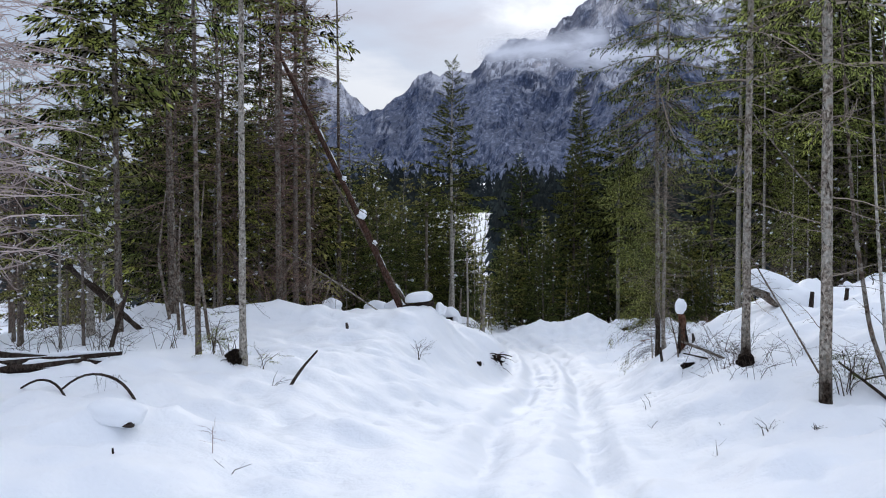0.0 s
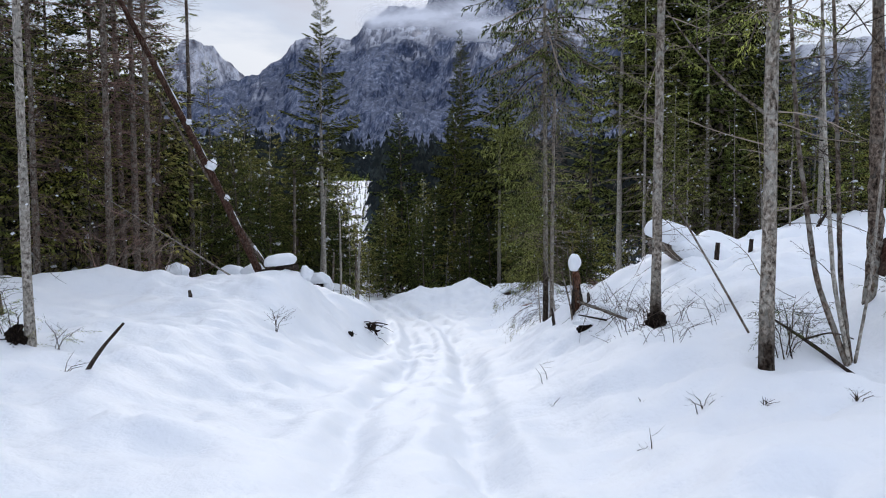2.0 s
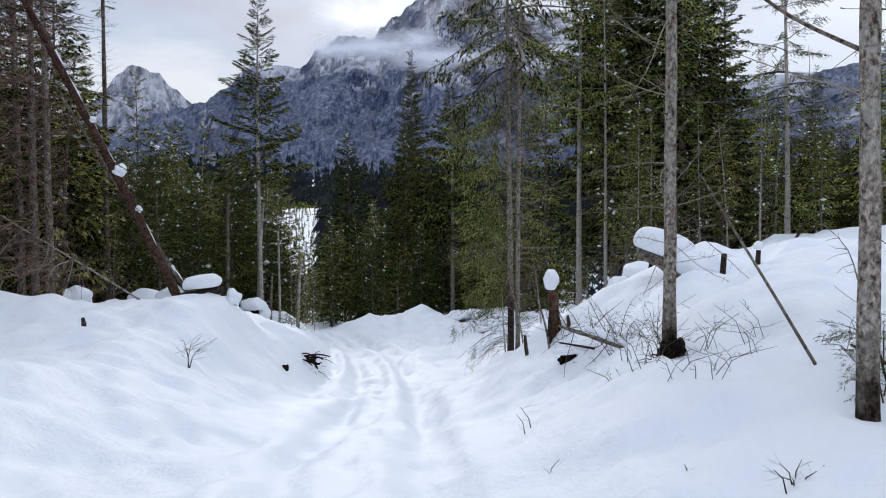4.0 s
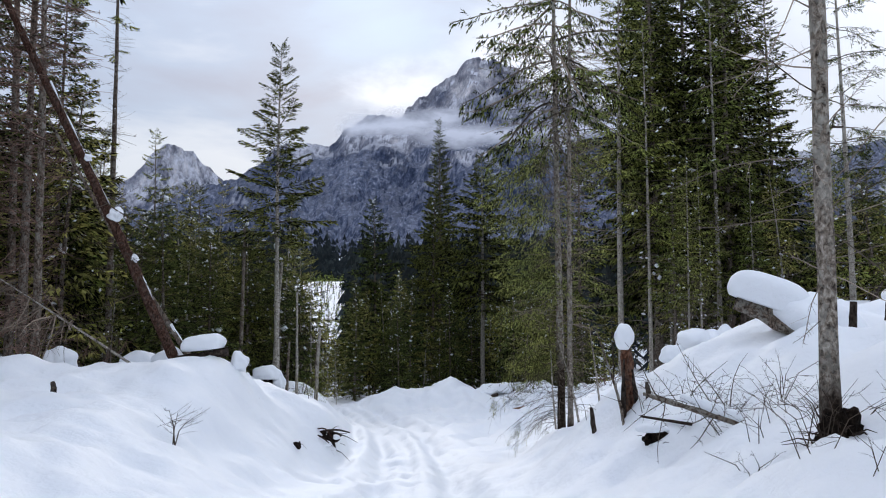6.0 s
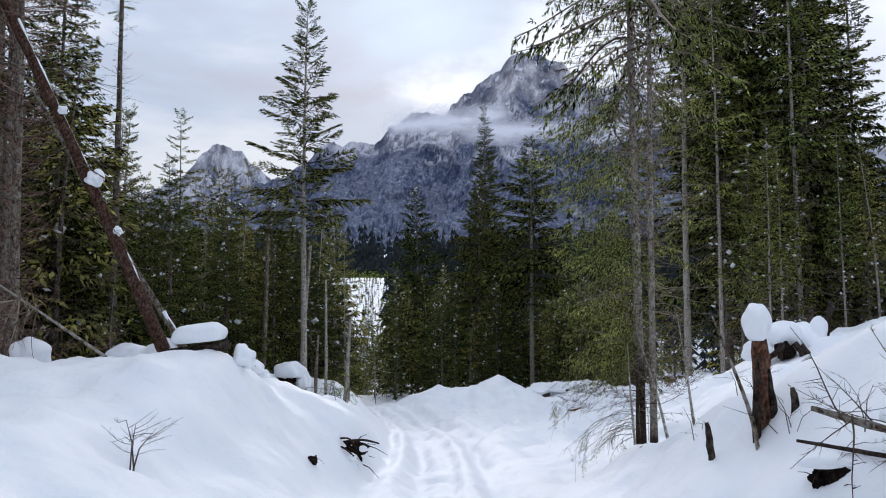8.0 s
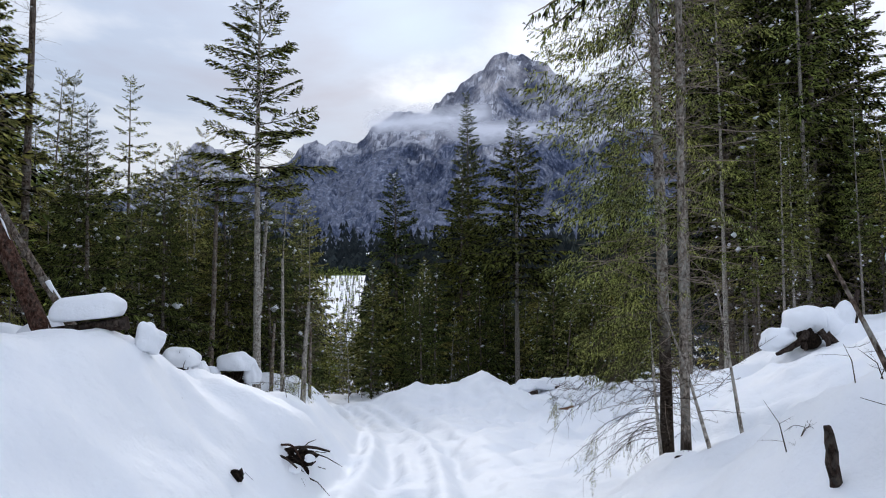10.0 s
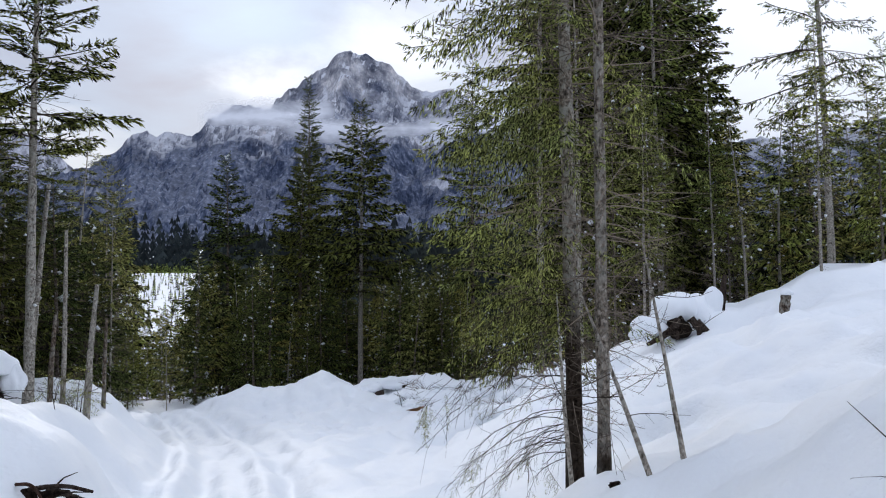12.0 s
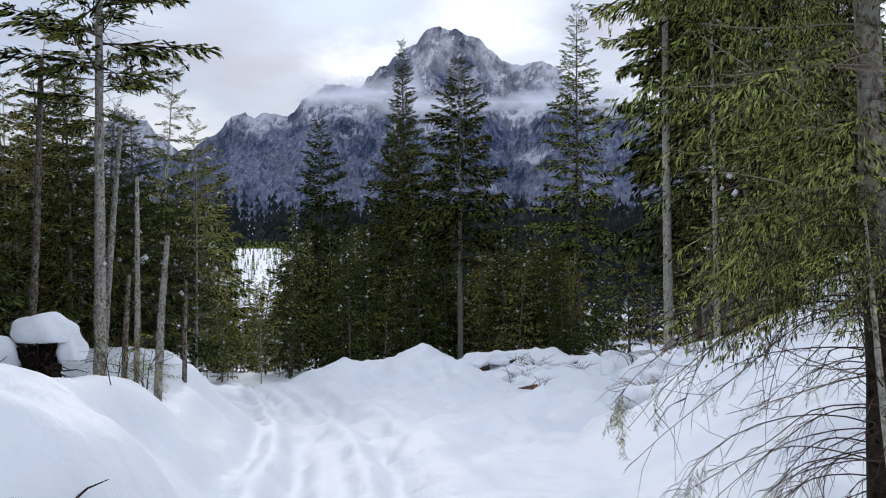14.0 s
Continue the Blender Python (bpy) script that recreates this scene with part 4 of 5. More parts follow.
def glades(x, y):
    """Sky shows between the tall trees of the left-hand wood."""
    return -0.68 < x / y < -0.38 and int(x * 10) % 2 == 0


def seen_trunks(x, y):
    """Keeps the pale trunks of the tall spruces in view from the trail."""
    return not any(y < ty + 1 and abs(x - tx * (y - 14) / (ty - 14)) < w for tx, ty, w in ((3.9, 54.5, 1.5), (8.95, 40.6, 0.8), (-3.0, 57.5, 0.4)))


scatter(22, (-28, -9), (13, 46), KINDS, 1.2, outer, deep_left, glades)
plant(BACK[0], -8.0, 55, scale=0.7)
plant(BACK[1], 9, 66, scale=0.6)
plant(BACK[2], 7.5, 58, scale=0.5)
plant(BACK[3], -11, 52, scale=0.7)
plant(CONES[0], -0.6, 49.5, scale=0.62)
plant(CONES[1], 6.6, 51.0, scale=0.6)
taken += [(-8.0, 55), (9, 66), (7.5, 58), (-11, 52), (-0.6, 49.5), (6.6, 51.0)]
scatter(16, (-30, -9.5), (15, 46), BACK[:1] + BACK[3:], 1.4, outer, deep_left, glades)
scatter(22, (-19, -8.5), (21, 36), BACK[:1] + BACK[3:] + KINDS[:1], 1.0, rise(9.6, 0.06, 0.13, 0.34), lambda x, y: -41 < bearing(x, y) < -25)
scatter(22, (-14, -5.5), (25, 36), YOUNG, 1.2, rise(9.6, 0.06, 0.05, 0.13, 1.5), lambda x, y: (x < -6.8 or y > 33.5) and -28 < bearing(x, y) < -10.5 and not deep_left(x, y) and x < -0.28 * (y - 9))
scatter(26, (-17, -5.5), (34, 46), BACK + CONES, 1.3, rise(9.6, 0.06, 0.06, 0.17), lambda x, y: -28 < bearing(x, y) < -10.5 and not deep_left(x, y) and x < -0.28 * (y - 9))
scatter(26, (-24, -3.5), (46, 72), BACK + CONES, 1.8, rise(9.6, 0.06, 0.05, 0.13), lambda x, y: bearing(x, y) < -10)
scatter(15, (6, 24), (38, 60), BUSHY + KINDS, 1.5, (0.8, 1.15), lambda x, y: x - 0.4 > 0.43 * (y - 17.7) and bearing(x, y) < 24)
scatter(30, (9, 50), (33, 62), BACK + BUSHY + CONES, 1.4, rise(15, -0.6, 0.18, 0.30), lambda x, y: bearing(x, y) > 22 and y > 34.5 - 0.08 * x)
scatter(18, (4, 30), (46, 80), BACK, 1.8, rise(17.7, -0.94, 0.01, 0.068), lambda x, y: bearing(x, y) > 7 and seen_trunks(x, y))
scatter(36, (-6, 14), (46, 60), BACK + CONES + CONES, 1.4, rise(17.7, -0.94, -0.01, 0.085), lambda x, y: -6.0 < bearing(x, y) < 13 and seen_trunks(x, y))
scatter(24, (-8, 22), (60, 96), BACK + CONES, 1.8, rise(17.7, -0.94, 0.02, 0.068), lambda x, y: -6.2 < bearing(x, y) < 13)
scatter(9, (24, 36), (40, 50), DENSE + BUSHY, 1.6, rise(16.5, -0.86, 0.15, 0.27), lambda x, y: 37 < math.degrees(math.atan2(x, y - 16.5)) < 50)
scatter(9, (-10, -3), (46, 75), BACK, 1.3, rise(17.7, -0.94, -0.05, 0.01), lambda x, y: -10.5 < bearing(x, y) < -5)
scatter(18, (-10, -3), (44, 64), BACK[:1] + BACK[3:] + YOUNG, 0.9, rise(9.6, 0.06, -0.09, -0.03), lambda x, y: -10.2 < bearing(x, y) < -5.4)
scatter(8, (13, 30), (8, 32), BACK, 2.0, (0.35, 0.5), lambda x, y: x > 13 + 0.1 * y)

# half-dead spruces close the wood on its outer side
for k, (x, y, sc) in enumerate(((-12.4, 15.6, 0.5), (-13.6, 17.2, 0.45), (-14.8, 18.4, 0.5), (-13.0, 18.8, 0.55), (-16.2, 20.0, 0.5), (-15.6, 21.8, 0.45))):
    replant(BARE[k % 2] if k % 3 else BUSHY[2], x, y, 1.1 * k, sc)

# ---- far woods across the valley, aerial haze put into their needle colour ----
def far_tree(seed):
    """A small far spruce: ragged skirts of boughs on a stem."""
    r = np.random.default_rng(seed)
    bag = Bag()
    bag.add(*tube([(0, 0, -1), (0, 0, 22)], [0.22, 0.02], 3, False)[:2])
    for k in range(6):
        u = k / 6
        n = 7
        a = np.linspace(0, 6.283, n, endpoint=False) + r.uniform(0, 1)
        rad = (3.9 * (1 - u) ** 0.8 + 0.3) * r.uniform(0.4, 1.25, n)
        z = 1.5 + 19.5 * u
        rim = np.stack([np.cos(a) * rad, np.sin(a) * rad, z - 0.35 * rad + r.normal(0, 0.2, n)], -1)
        dip = np.stack([np.cos(a + 0.39) * rad * 0.5, np.sin(a + 0.39) * rad * 0.5, np.full(n, z + 0.3)], -1)
        v = np.concatenate([[(0, 0, z + 2.6)], rim, dip])
        i = np.arange(n)
        bag.add(v, np.concatenate([np.stack([i * 0, 1 + i, 1 + n + i], -1), np.stack([i * 0, 1 + n + i, 1 + (i + 1) % n], -1)]))
    return bag.arrays()


FAR_TREES = [far_tree(k) for k in range(4)]


def woods(name, label, count, test, size, material):
    bag, done = Bag(), 0
    while done < count:
        b, d = rng.uniform(-42, 60), rng.uniform(80, 560)
        if not test(b, d):
            continue
        x, y = d * math.sin(math.radians(b)), 9 + d * math.cos(math.radians(b))
        v, f = FAR_TREES[rng.integers(4)]
        k = rng.uniform(*size) * rng.uniform(0.75, 1.1)
        bag.add(v * [k, k, k * rng.uniform(0.9, 1.2)] + [x, y, gz(x, y)], *f)
        done += 1
    return tagged(new(name, bag.mesh(name, material)), label, "woods", kind="stuff")


def edge_of_wood(b):
    """How far off the woods begin beyond the clearing, with a ragged edge."""
    return 245 + 55 * value_noise(np.array(b * 0.9), np.array(2.0), 61) + 40 * value_noise(np.array(b * 3.1), np.array(5.0), 63)


woods("far_woods", "dark spruce woods tinted with blue haze across the snowy valley", 2700, lambda b, d: edge_of_wood(b) < d < 480, (0.5, 0.9), NEEDLES_HAZED)
woods("far_woods", "dark spruce woods beyond the near trees", 1500, lambda b, d: 90 < d < 250 and not -11.5 + 0.01 * (d - 150) < b < -5.8 + 0.004 * (d - 150), (0.25, 0.5), NEEDLES_HAZED)
woods("far_woods", "dark spruce woods on both sides of a snowy clearing", 1900, lambda b, d: 120 < d < 250 and (-5.4 + 0.006 * (d - 150) < b < 24 or -30 < b < -11.0 + 0.01 * (d - 150)), (0.36, 0.62), NEEDLES_HAZED)
woods("saplings", "sparse young spruces on a snowy clearing", 1500, lambda b, d: 90 < d < 285 and -13 < b < -3, (0.02, 0.13), NEEDLES)
# ---- fallen wood, stumps and snow pillows ----
def thing(name, label, category, group=""):
    return tagged(new(name), label, category, group, "thing")


def rod(name, path, radii, material, parent, sides=9, seed=0, label="", rough=0.10):
    """A round piece of wood with an uneven surface, along a bent path."""
    path = np.asarray(path, dtype=float)
    k = max(10, int(np.linalg.norm(np.diff(path, axis=0), axis=1).sum() / 0.12))
    k = min(k, 60)
    u = np.linspace(0, 1, len(path))
    w = np.linspace(0, 1, k)
    p = np.stack([np.interp(w, u, path[:, c]) for c in range(3)], -1)
    if len(path) > 2:
        for _ in range(4):
            p[1:-1] = (p[:-2] + 2 * p[1:-1] + p[2:]) / 4
    r = np.interp(w, np.linspace(0, 1, len(radii)), radii)
    v, q, t = tube(p, r, sides)
    rr = np.random.default_rng(seed)
    body = v[: k * sides].reshape(k, sides, 3)
    body = p[:, None] + (body - p[:, None]) * (1 + rr.normal(0, rough, (k, sides)) * 0.6 + rr.normal(0, rough, (1, sides)))[..., None]
    v[: k * sides] = body.reshape(-1, 3)
    return part(name, mesh_from(name, v, [q, t], material, True), parent, label)


def pillow(centre, size, seed, parent=None, name="snow_cap", label="rounded cap of fresh snow", turn=0.0, tilt=0.0, flat=0.35, bumps=0.32, detail=4, box=1.0):
    """A pillow of snow: rounded above, cut flat below."""
    v, f = ball(bumps, seed, detail)
    v = np.sign(v) * np.abs(v) ** box
    v[:, 2] = np.where(v[:, 2] < -flat, -flat + (v[:, 2] + flat) * 0.15, v[:, 2])
    v = v * size
    m = np.array((Matrix.Rotation(turn, 3, "Z") @ Matrix.Rotation(tilt, 3, "Y")))
    me = mesh_from(name, v @ m.T + np.asarray(centre), f, SNOW, True)
    if parent:
        return part(name, me, parent, label)
    return tagged(new(name, me), label, "snow", kind="thing")


def ridge_of_snow(path, width, height, seed, parent, gaps=0.25):
    """Snow lying along the upper side of a log, in lumps."""
    rr = np.random.default_rng(seed)
    path = np.asarray(path, dtype=float)
    n = max(8, int(np.linalg.norm(path[-1] - path[0]) / 0.05))
    w = np.linspace(0, 1, n)
    p = np.stack([np.interp(w, np.linspace(0, 1, len(path)), path[:, c]) for c in range(3)], -1)
    amount = np.clip(0.75 + 1.1 * value_noise(w * n * 0.12, w * 0 + seed, seed) - gaps, 0.05, 1)
    p[:, 2] += height * 0.35 * amount
    v, q, t = tube(p, width * amount, 8)
    mid = np.repeat(p, 8, axis=0)
    v[: n * 8] = mid + (v[: n * 8] - mid) * [1, 1, height / width] * (1 + rr.normal(0, 0.06, (n * 8, 1)))
    return part("snow_ridge", mesh_from("snow_ridge", v, [q, t], SNOW, True), parent, "snow lying along the log")


def sticks(name, label, category, x, y, stems, height, spread, seed, material=None, branches=5, group="dry twigs in the snow", needles=0, thick=0.006, green=None):
    """A small bare shrub or seedling standing out of the snow."""
    r = np.random.default_rng(seed)
    ob = thing(name, label, category, group)
    ob.location = (x, y, gz(x, y) - 0.04)
    bag, leaf = Bag(), Bag()
    for s in range(stems):
        a, ln = r.uniform(0, 6.3), height * r.uniform(0.55, 1.05)
        tip = np.array([math.cos(a) * spread * r.uniform(0.2, 1), math.sin(a) * spread * r.uniform(0.2, 1), ln])
        mid = tip * [0.35, 0.35, 0.6]
        path = np.array([[0, 0, -0.05], mid, tip]) + np.array([r.normal(0, spread * 0.12), r.normal(0, spread * 0.12), 0])
        bag.add(*tube(path, [thick, thick * 0.7, thick * 0.25], 4, False)[:2])
        for k in range(branches):
            u = r.uniform(0.25, 0.95)
            p = path[0] + (path[1] - path[0]) * min(1, u * 2) + (path[2] - path[1]) * max(0, u * 2 - 1)
            set_in(bag, DEAD[r.integers(5)], p, height * r.uniform(0.3, 0.75), r.uniform(0, 6.3), r.normal(0.3, 0.25), r.uniform(0, 6))
            if needles and r.uniform() < needles:
                set_in(leaf, GREEN_SPRIG[r.integers(3)][0], p, height * r.uniform(0.4, 0.8), r.uniform(0, 6.3), r.normal(0.1, 0.3), 0)
    tagged(part("twigwork", bag.mesh("twigwork", material or TWIGS), ob), kind="stuff")
    if leaf.n:
        tagged(part("needles", leaf.mesh("needles", NEEDLES if green is None else green), ob), kind="stuff")
    return ob


def root_clump(label, centre, size, seed, roots=10, cap=None):
    """Dark soil and roots laid bare under the snow; small ones stand for shaded holes."""
    ob = thing("root_clump", label, "roots", "bare roots in the banks")
    v, f = ball(0.45, seed, 4)
    v = v * (1 + np.array([[0.4 * noise.noise(Vector(p) * 3.0) + 0.2 * noise.noise(Vector(p) * 8.0)] for p in v]))
    part("soil", mesh_from("soil", v * size + np.asarray(centre), f, EARTH), ob)
    r, bag = np.random.default_rng(seed), Bag()
    for k in range(roots):
        d = unit(r.normal(0, 1, 3) * [1, 1, 0.7])
        ln = max(size) * r.uniform(0.9, 1.9)
        p = np.asarray(centre) + d * size * 0.6
        bend = unit(d + r.normal(0, 0.5, 3))
        bag.add(*tube([p, p + d * ln * 0.4, p + (d * 0.4 + bend * 0.3) * ln, p + (d * 0.5 + bend * 0.6) * ln - [0, 0, 0.15 * ln]], np.array([0.05, 0.036, 0.024, 0.010]) * max(size), 5, False)[:2])
    for k in range(roots // 4):
        set_in(bag, DEAD[r.integers(5)], np.asarray(centre) + r.normal(0, 0.35, 3) * size, max(size) * r.uniform(1.0, 2.2), r.uniform(0, 6.3), r.normal(-0.1, 0.5), r.uniform(0, 6))
    tagged(part("root_tangle", bag.mesh("root_tangle", BARK_DARK), ob, "thin dark roots"), kind="stuff")
    if cap:
        pillow(cap[0], cap[1], seed + 5, ob)
    return ob


# the dead trunk that leans over the bank, with a thinner one beside it
lean = thing("leaning_trunk", "dead reddish spruce trunk leaning over the snowy bank", "dead trunk")
LEAN = np.array([(-4.42, 21.1, -1.05), (-5.74, 21.0, 1.85), (-6.95, 20.9, 4.35), (-8.3, 20.9, 7.0)])
lean_trunk = rod("trunk", LEAN, [0.098, 0.090, 0.074, 0.045], BARK_WARM, lean, seed=1)
ridge_of_snow(LEAN[:3] + [0.07, -0.02, 0.035], 0.028, 0.04, 4, lean_trunk, 0.45)
bag = Bag()
rr = np.random.default_rng(11)
for k in range(46):
    u = rr.uniform(0.15, 1)
    p = np.array([np.interp(u, [0, 0.33, 0.66, 1], LEAN[:, c]) for c in range(3)])
    set_in(bag, DEAD[k % 5], p, rr.uniform(0.3, 1.5), rr.uniform(0, 6.3), rr.normal(-0.2, 0.4), rr.uniform(0, 6))
tagged(part("branchwork", bag.mesh("branchwork", TWIGS), lean, "broken dry side branches"), kind="stuff")
for u, s in ((0.33, 0.15), (0.47, 0.08), (0.24, 0.08)):
    p = np.array([np.interp(u, [0, 0.33, 0.66, 1], LEAN[:, c]) for c in range(3)])
    pillow(p + [0.08, -0.05, 0.06], np.array([0.9, 0.8, 0.85]) * s, int(u * 100), lean_trunk, "snow_clump", "lump of snow stuck to the trunk", detail=4, flat=1.2, bumps=0.55)
thin = thing("leaning_trunk", "thin dead trunk leaning beside a thicker one", "dead trunk")
THIN = np.array([(-4.38, 21.6, -0.85), (-5.36, 21.6, 0.65), (-7.22, 21.6, 3.8)])
rod("trunk", THIN, [0.055, 0.045, 0.025], BARK, thin, seed=2)
ridge_of_snow([THIN[0] + [-0.1, 0, 0.2], THIN[0] + [-0.45, 0, 0.72]], 0.05, 0.06, 8, thin, 0.1)
slab = thing("log", "sawn dark log end capped with a thick snow pillow", "log")
slab_log = rod("log", [(-4.5, 20.88, -0.73), (-3.58, 21.02, -0.60)], [0.06, 0.065], BARK_DARK, slab, seed=3, rough=0.16)
pillow((-4.02, 20.98, -0.45), (0.39, 0.27, 0.18), 4, slab_log, turn=0.12, tilt=-0.1, flat=0.55, bumps=0.16, box=0.76)
pillow((-3.44, 21.25, -0.80), (0.17, 0.19, 0.19), 14, slab, flat=0.9, bumps=0.45)
pillow((-4.85, 21.6, -0.84), (0.34, 0.30, 0.28), 9, bumps=0.3, flat=0.95, label="rounded lump of snow on the bank")
pillow((-5.45, 21.8, -0.92), (0.42, 0.32, 0.30), 19, bumps=0.3, flat=0.95, label="rounded lump of snow on the bank")
pillow((-6.6, 21.0, -0.72), (0.30, 0.25, 0.24), 20, bumps=0.4, flat=0.95, label="rounded lump of snow on the bank")
bare = thing("dead_bough", "long bare grey bough lying over the bank", "dead branch")
rod("stem", [(-4.45, 20.2, -1.12), (-5.9, 20.3, -0.20), (-8.0, 20.45, 1.10)], [0.030, 0.020, 0.009], BARK_PALE, bare, 6, 4)
rod("stem", [(-4.42, 20.2, -1.15), (-4.75, 20.22, -0.93), (-5.05, 20.24, -0.74)], [0.042, 0.038, 0.026], BARK_DARK, bare, 7, 17, "dark wet butt of the bough", 0.15)
bag = Bag()
for k in range(30):
    u = rr.uniform(0.45, 1)
    p = np.array([np.interp(u, [0, 0.4, 1], c) for c in ((-4.45, -5.9, -8.0), (20.2, 20.3, 20.45), (-1.12, -0.20, 1.10))])
    set_in(bag, DEAD[k % 5], p, rr.uniform(0.5, 1.5), rr.normal(3.6, 0.8), rr.normal(-0.55, 0.35), rr.uniform(0, 6))
tagged(part("branchwork", bag.mesh("branchwork", TWIGS_HAZE), bare), kind="stuff")
# brush tangle at the wood's edge
for x, y, h, s in ((-7.1, 20.9, 1.3, 1), (-7.9, 19.9, 1.5, 3), (-8.6, 21.4, 1.8, 11), (-6.9, 22.4, 1.2, 4)):
    sticks("brushwood", "tangle of dry reddish brushwood at the wood edge", "brush", x, y, 6, h, 1.2, 500 + s, branches=4, group="brushwood", thick=0.010, material=TWIGS_RED)

# broken stump with its egg of snow
stump = thing("stump", "tall broken reddish stump wearing an egg-shaped snow cap", "stump")
stump_trunk = rod("trunk", [(2.58, 16.55, -1.7), (2.55, 16.5, -0.8), (2.49, 16.4, -0.30)], [0.090, 0.074, 0.052], WOOD_RED, stump, 12, 5, rough=0.20)
rod("bark", [(2.47, 16.47, -1.5), (2.45, 16.43, -1.0), (2.45, 16.36, -0.42)], [0.030, 0.032, 0.010], BARK_DARK, stump_trunk, 7, 16, "strip of dark loose bark", 0.3)
rod("bark", [(2.65, 16.49, -1.5), (2.62, 16.46, -0.95), (2.56, 16.40, -0.55)], [0.032, 0.036, 0.012], BARK_DARK, stump_trunk, 7, 6, "strip of dark loose bark", 0.25)
pillow((2.47, 16.4, -0.145), (0.115, 0.115, 0.175), 12, stump_trunk, flat=0.9, bumps=0.22)
stake = thing("stick", "thin grey dead pole leaning by the stump", "stick")
rod("stick", [(2.44, 16.3, -1.5), (2.40, 16.35, -0.95), (2.22, 16.8, -0.1)], [0.022, 0.018, 0.008], BARK, stake, 6, 7)
for x, y, top, r, s in ((2.13, 16.6, 0.30, 0.035, 1), (2.74, 16.25, 0.15, 0.032, 2), (-5.2, 17.9, 0.20, 0.045, 3)):
    o = thing("stub", "short broken wooden stub standing in the snow", "stub", "broken stubs")
    z = gz(x, y)
    rod("stub", [(x, y, z - 0.3), (x - 0.03, y, z + top * 0.6), (x - 0.05, y, z + top)], [r, r * 0.95, r * 0.55], BARK_DARK, o, 8, s, rough=0.2)

# two fallen stems below the stump
a, b = (2.27, 14.97, -0.68), (2.98, 14.2, max(-0.93, gz(2.98, 14.2) + 0.01))
fallen = thing("fallen_log", "grey fallen spruce stem with stubby side branches", "log")
rod("log", [a, b], [0.020, 0.036], BARK, fallen, 9, 8, rough=0.18)
ridge_of_snow([(b[0] - 0.42, b[1] + 0.46, b[2] + 0.19), (b[0], b[1], b[2] + 0.04)], 0.05, 0.07, 5, fallen, 0.1)
bag = Bag()
for k in range(26):
    p = np.asarray(a) + (np.asarray(b) - a) * rr.uniform(0.1, 1)
    set_in(bag, DEAD[k % 5], p, rr.uniform(0.25, 0.9), rr.uniform(0, 6.3), rr.normal(0.1, 0.6), rr.uniform(0, 6))
tagged(part("branchwork", bag.mesh("branchwork", TWIGS), fallen), kind="stuff")
a, b = (2.39, 15.49, -0.99), (2.74, 14.88, max(-1.10, gz(2.74, 14.88) + 0.04))
second = thing("fallen_log", "thin dark fallen branch resting in the snow", "log")
rod("log", [a, b], [0.012, 0.018], BARK_DARK, second, 7, 9)
h = gz(2.42, 15.0)
# the dark ball paints the shade of a hollow below the log
root_clump("dark lump standing for a shaded hollow, with bare roots under a snow lip", (2.42, 15.06, h - 0.03), (0.12, 0.05, 0.13), 21, 5, ((2.40, 15.10, h + 0.11), (0.17, 0.12, 0.07)))
h = gz(2.86, 12.3)
root_clump("dark root ball at the foot of a spruce", (2.84, 12.2, h - 0.05), (0.17, 0.14, 0.19), 22, 34)
h = gz(-5.5, 12.05)
root_clump("dark mossy root ball beside a slim spruce", (-5.52, 12.02, h + 0.03), (0.13, 0.12, 0.2), 23, 14)

# log end under a great snow pillow
h = gz(4.0, 16.1)
over = thing("fallen_log", "thick broken log jutting out under heavy snow", "log")
rod("log", [(3.78, 16.15, 0.27), (4.05, 16.0, 0.15), (4.5, 15.8, -0.12)], [0.075, 0.105, 0.12], BARK, over, 11, 31, rough=0.22)
pillow((4.16, 16.08, 0.37), (0.47, 0.30, 0.235), 33, over, turn=-0.25, tilt=0.36, bumps=0.12, flat=0.62, box=0.66)
pillow((4.68, 15.95, 0.06), (0.56, 0.48, 0.27), 34, over, turn=-0.4, tilt=0.34, bumps=0.2, flat=0.95, box=0.9)
for x, y, l, s in ((4.66, 15.2, 0.3, 1), (5.55, 15.97, 0.24, 2), (4.35, 17.3, 0.22, 3)):
    z = gz(x, y)
    o = thing("stub", "small snow-capped broken stub on the slope", "stub", "broken stubs")
    rod("stub", [(x, y, z - 0.2), (x + 0.04, y, z + l)], [0.05, 0.035], BARK_DARK, o, 7, 40 + s)
    if s > 1:
        pillow((x + 0.04, y, z + l + 0.05), (0.075, 0.075, 0.09), 50 + s, o, detail=3)

# upturned stump on the slope
up = thing("stump", "dark upturned stump heaped with snow lumps", "stump")
h = gz(8.3, 30.4)
# dark ball stands in for the shade of the opening under the snow dome
v, f = ball(0.5, 61, 3)
part("soil", mesh_from("soil", v * (0.26, 0.2, 0.22) + np.array((8.40, 30.06, h + 0.16)), f, EARTH), up)
for k, p in enumerate(([(8.3, 29.95, h + 0.2), (7.95, 29.9, h - 0.05), (7.6, 29.95, h - 0.2)], [(8.6, 29.9, h + 0.35), (8.75, 29.8, h + 0.1), (8.7, 29.8, h - 0.1)], [(8.3, 29.9, h + 0.3), (8.15, 29.78, h + 0.1), (8.2, 29.75, h - 0.1)])):
    rod("root", p, [0.08, 0.06, 0.035], BARK_DARK, up, 8, 76 + k, rough=0.2)
rod("root", [(9.7, 30.65, h + 0.1), (9.78, 30.62, h + 0.7), (9.88, 30.6, h + 1.3)], [0.10, 0.08, 0.05], BARK_DARK, up, 8, 62, rough=0.2)
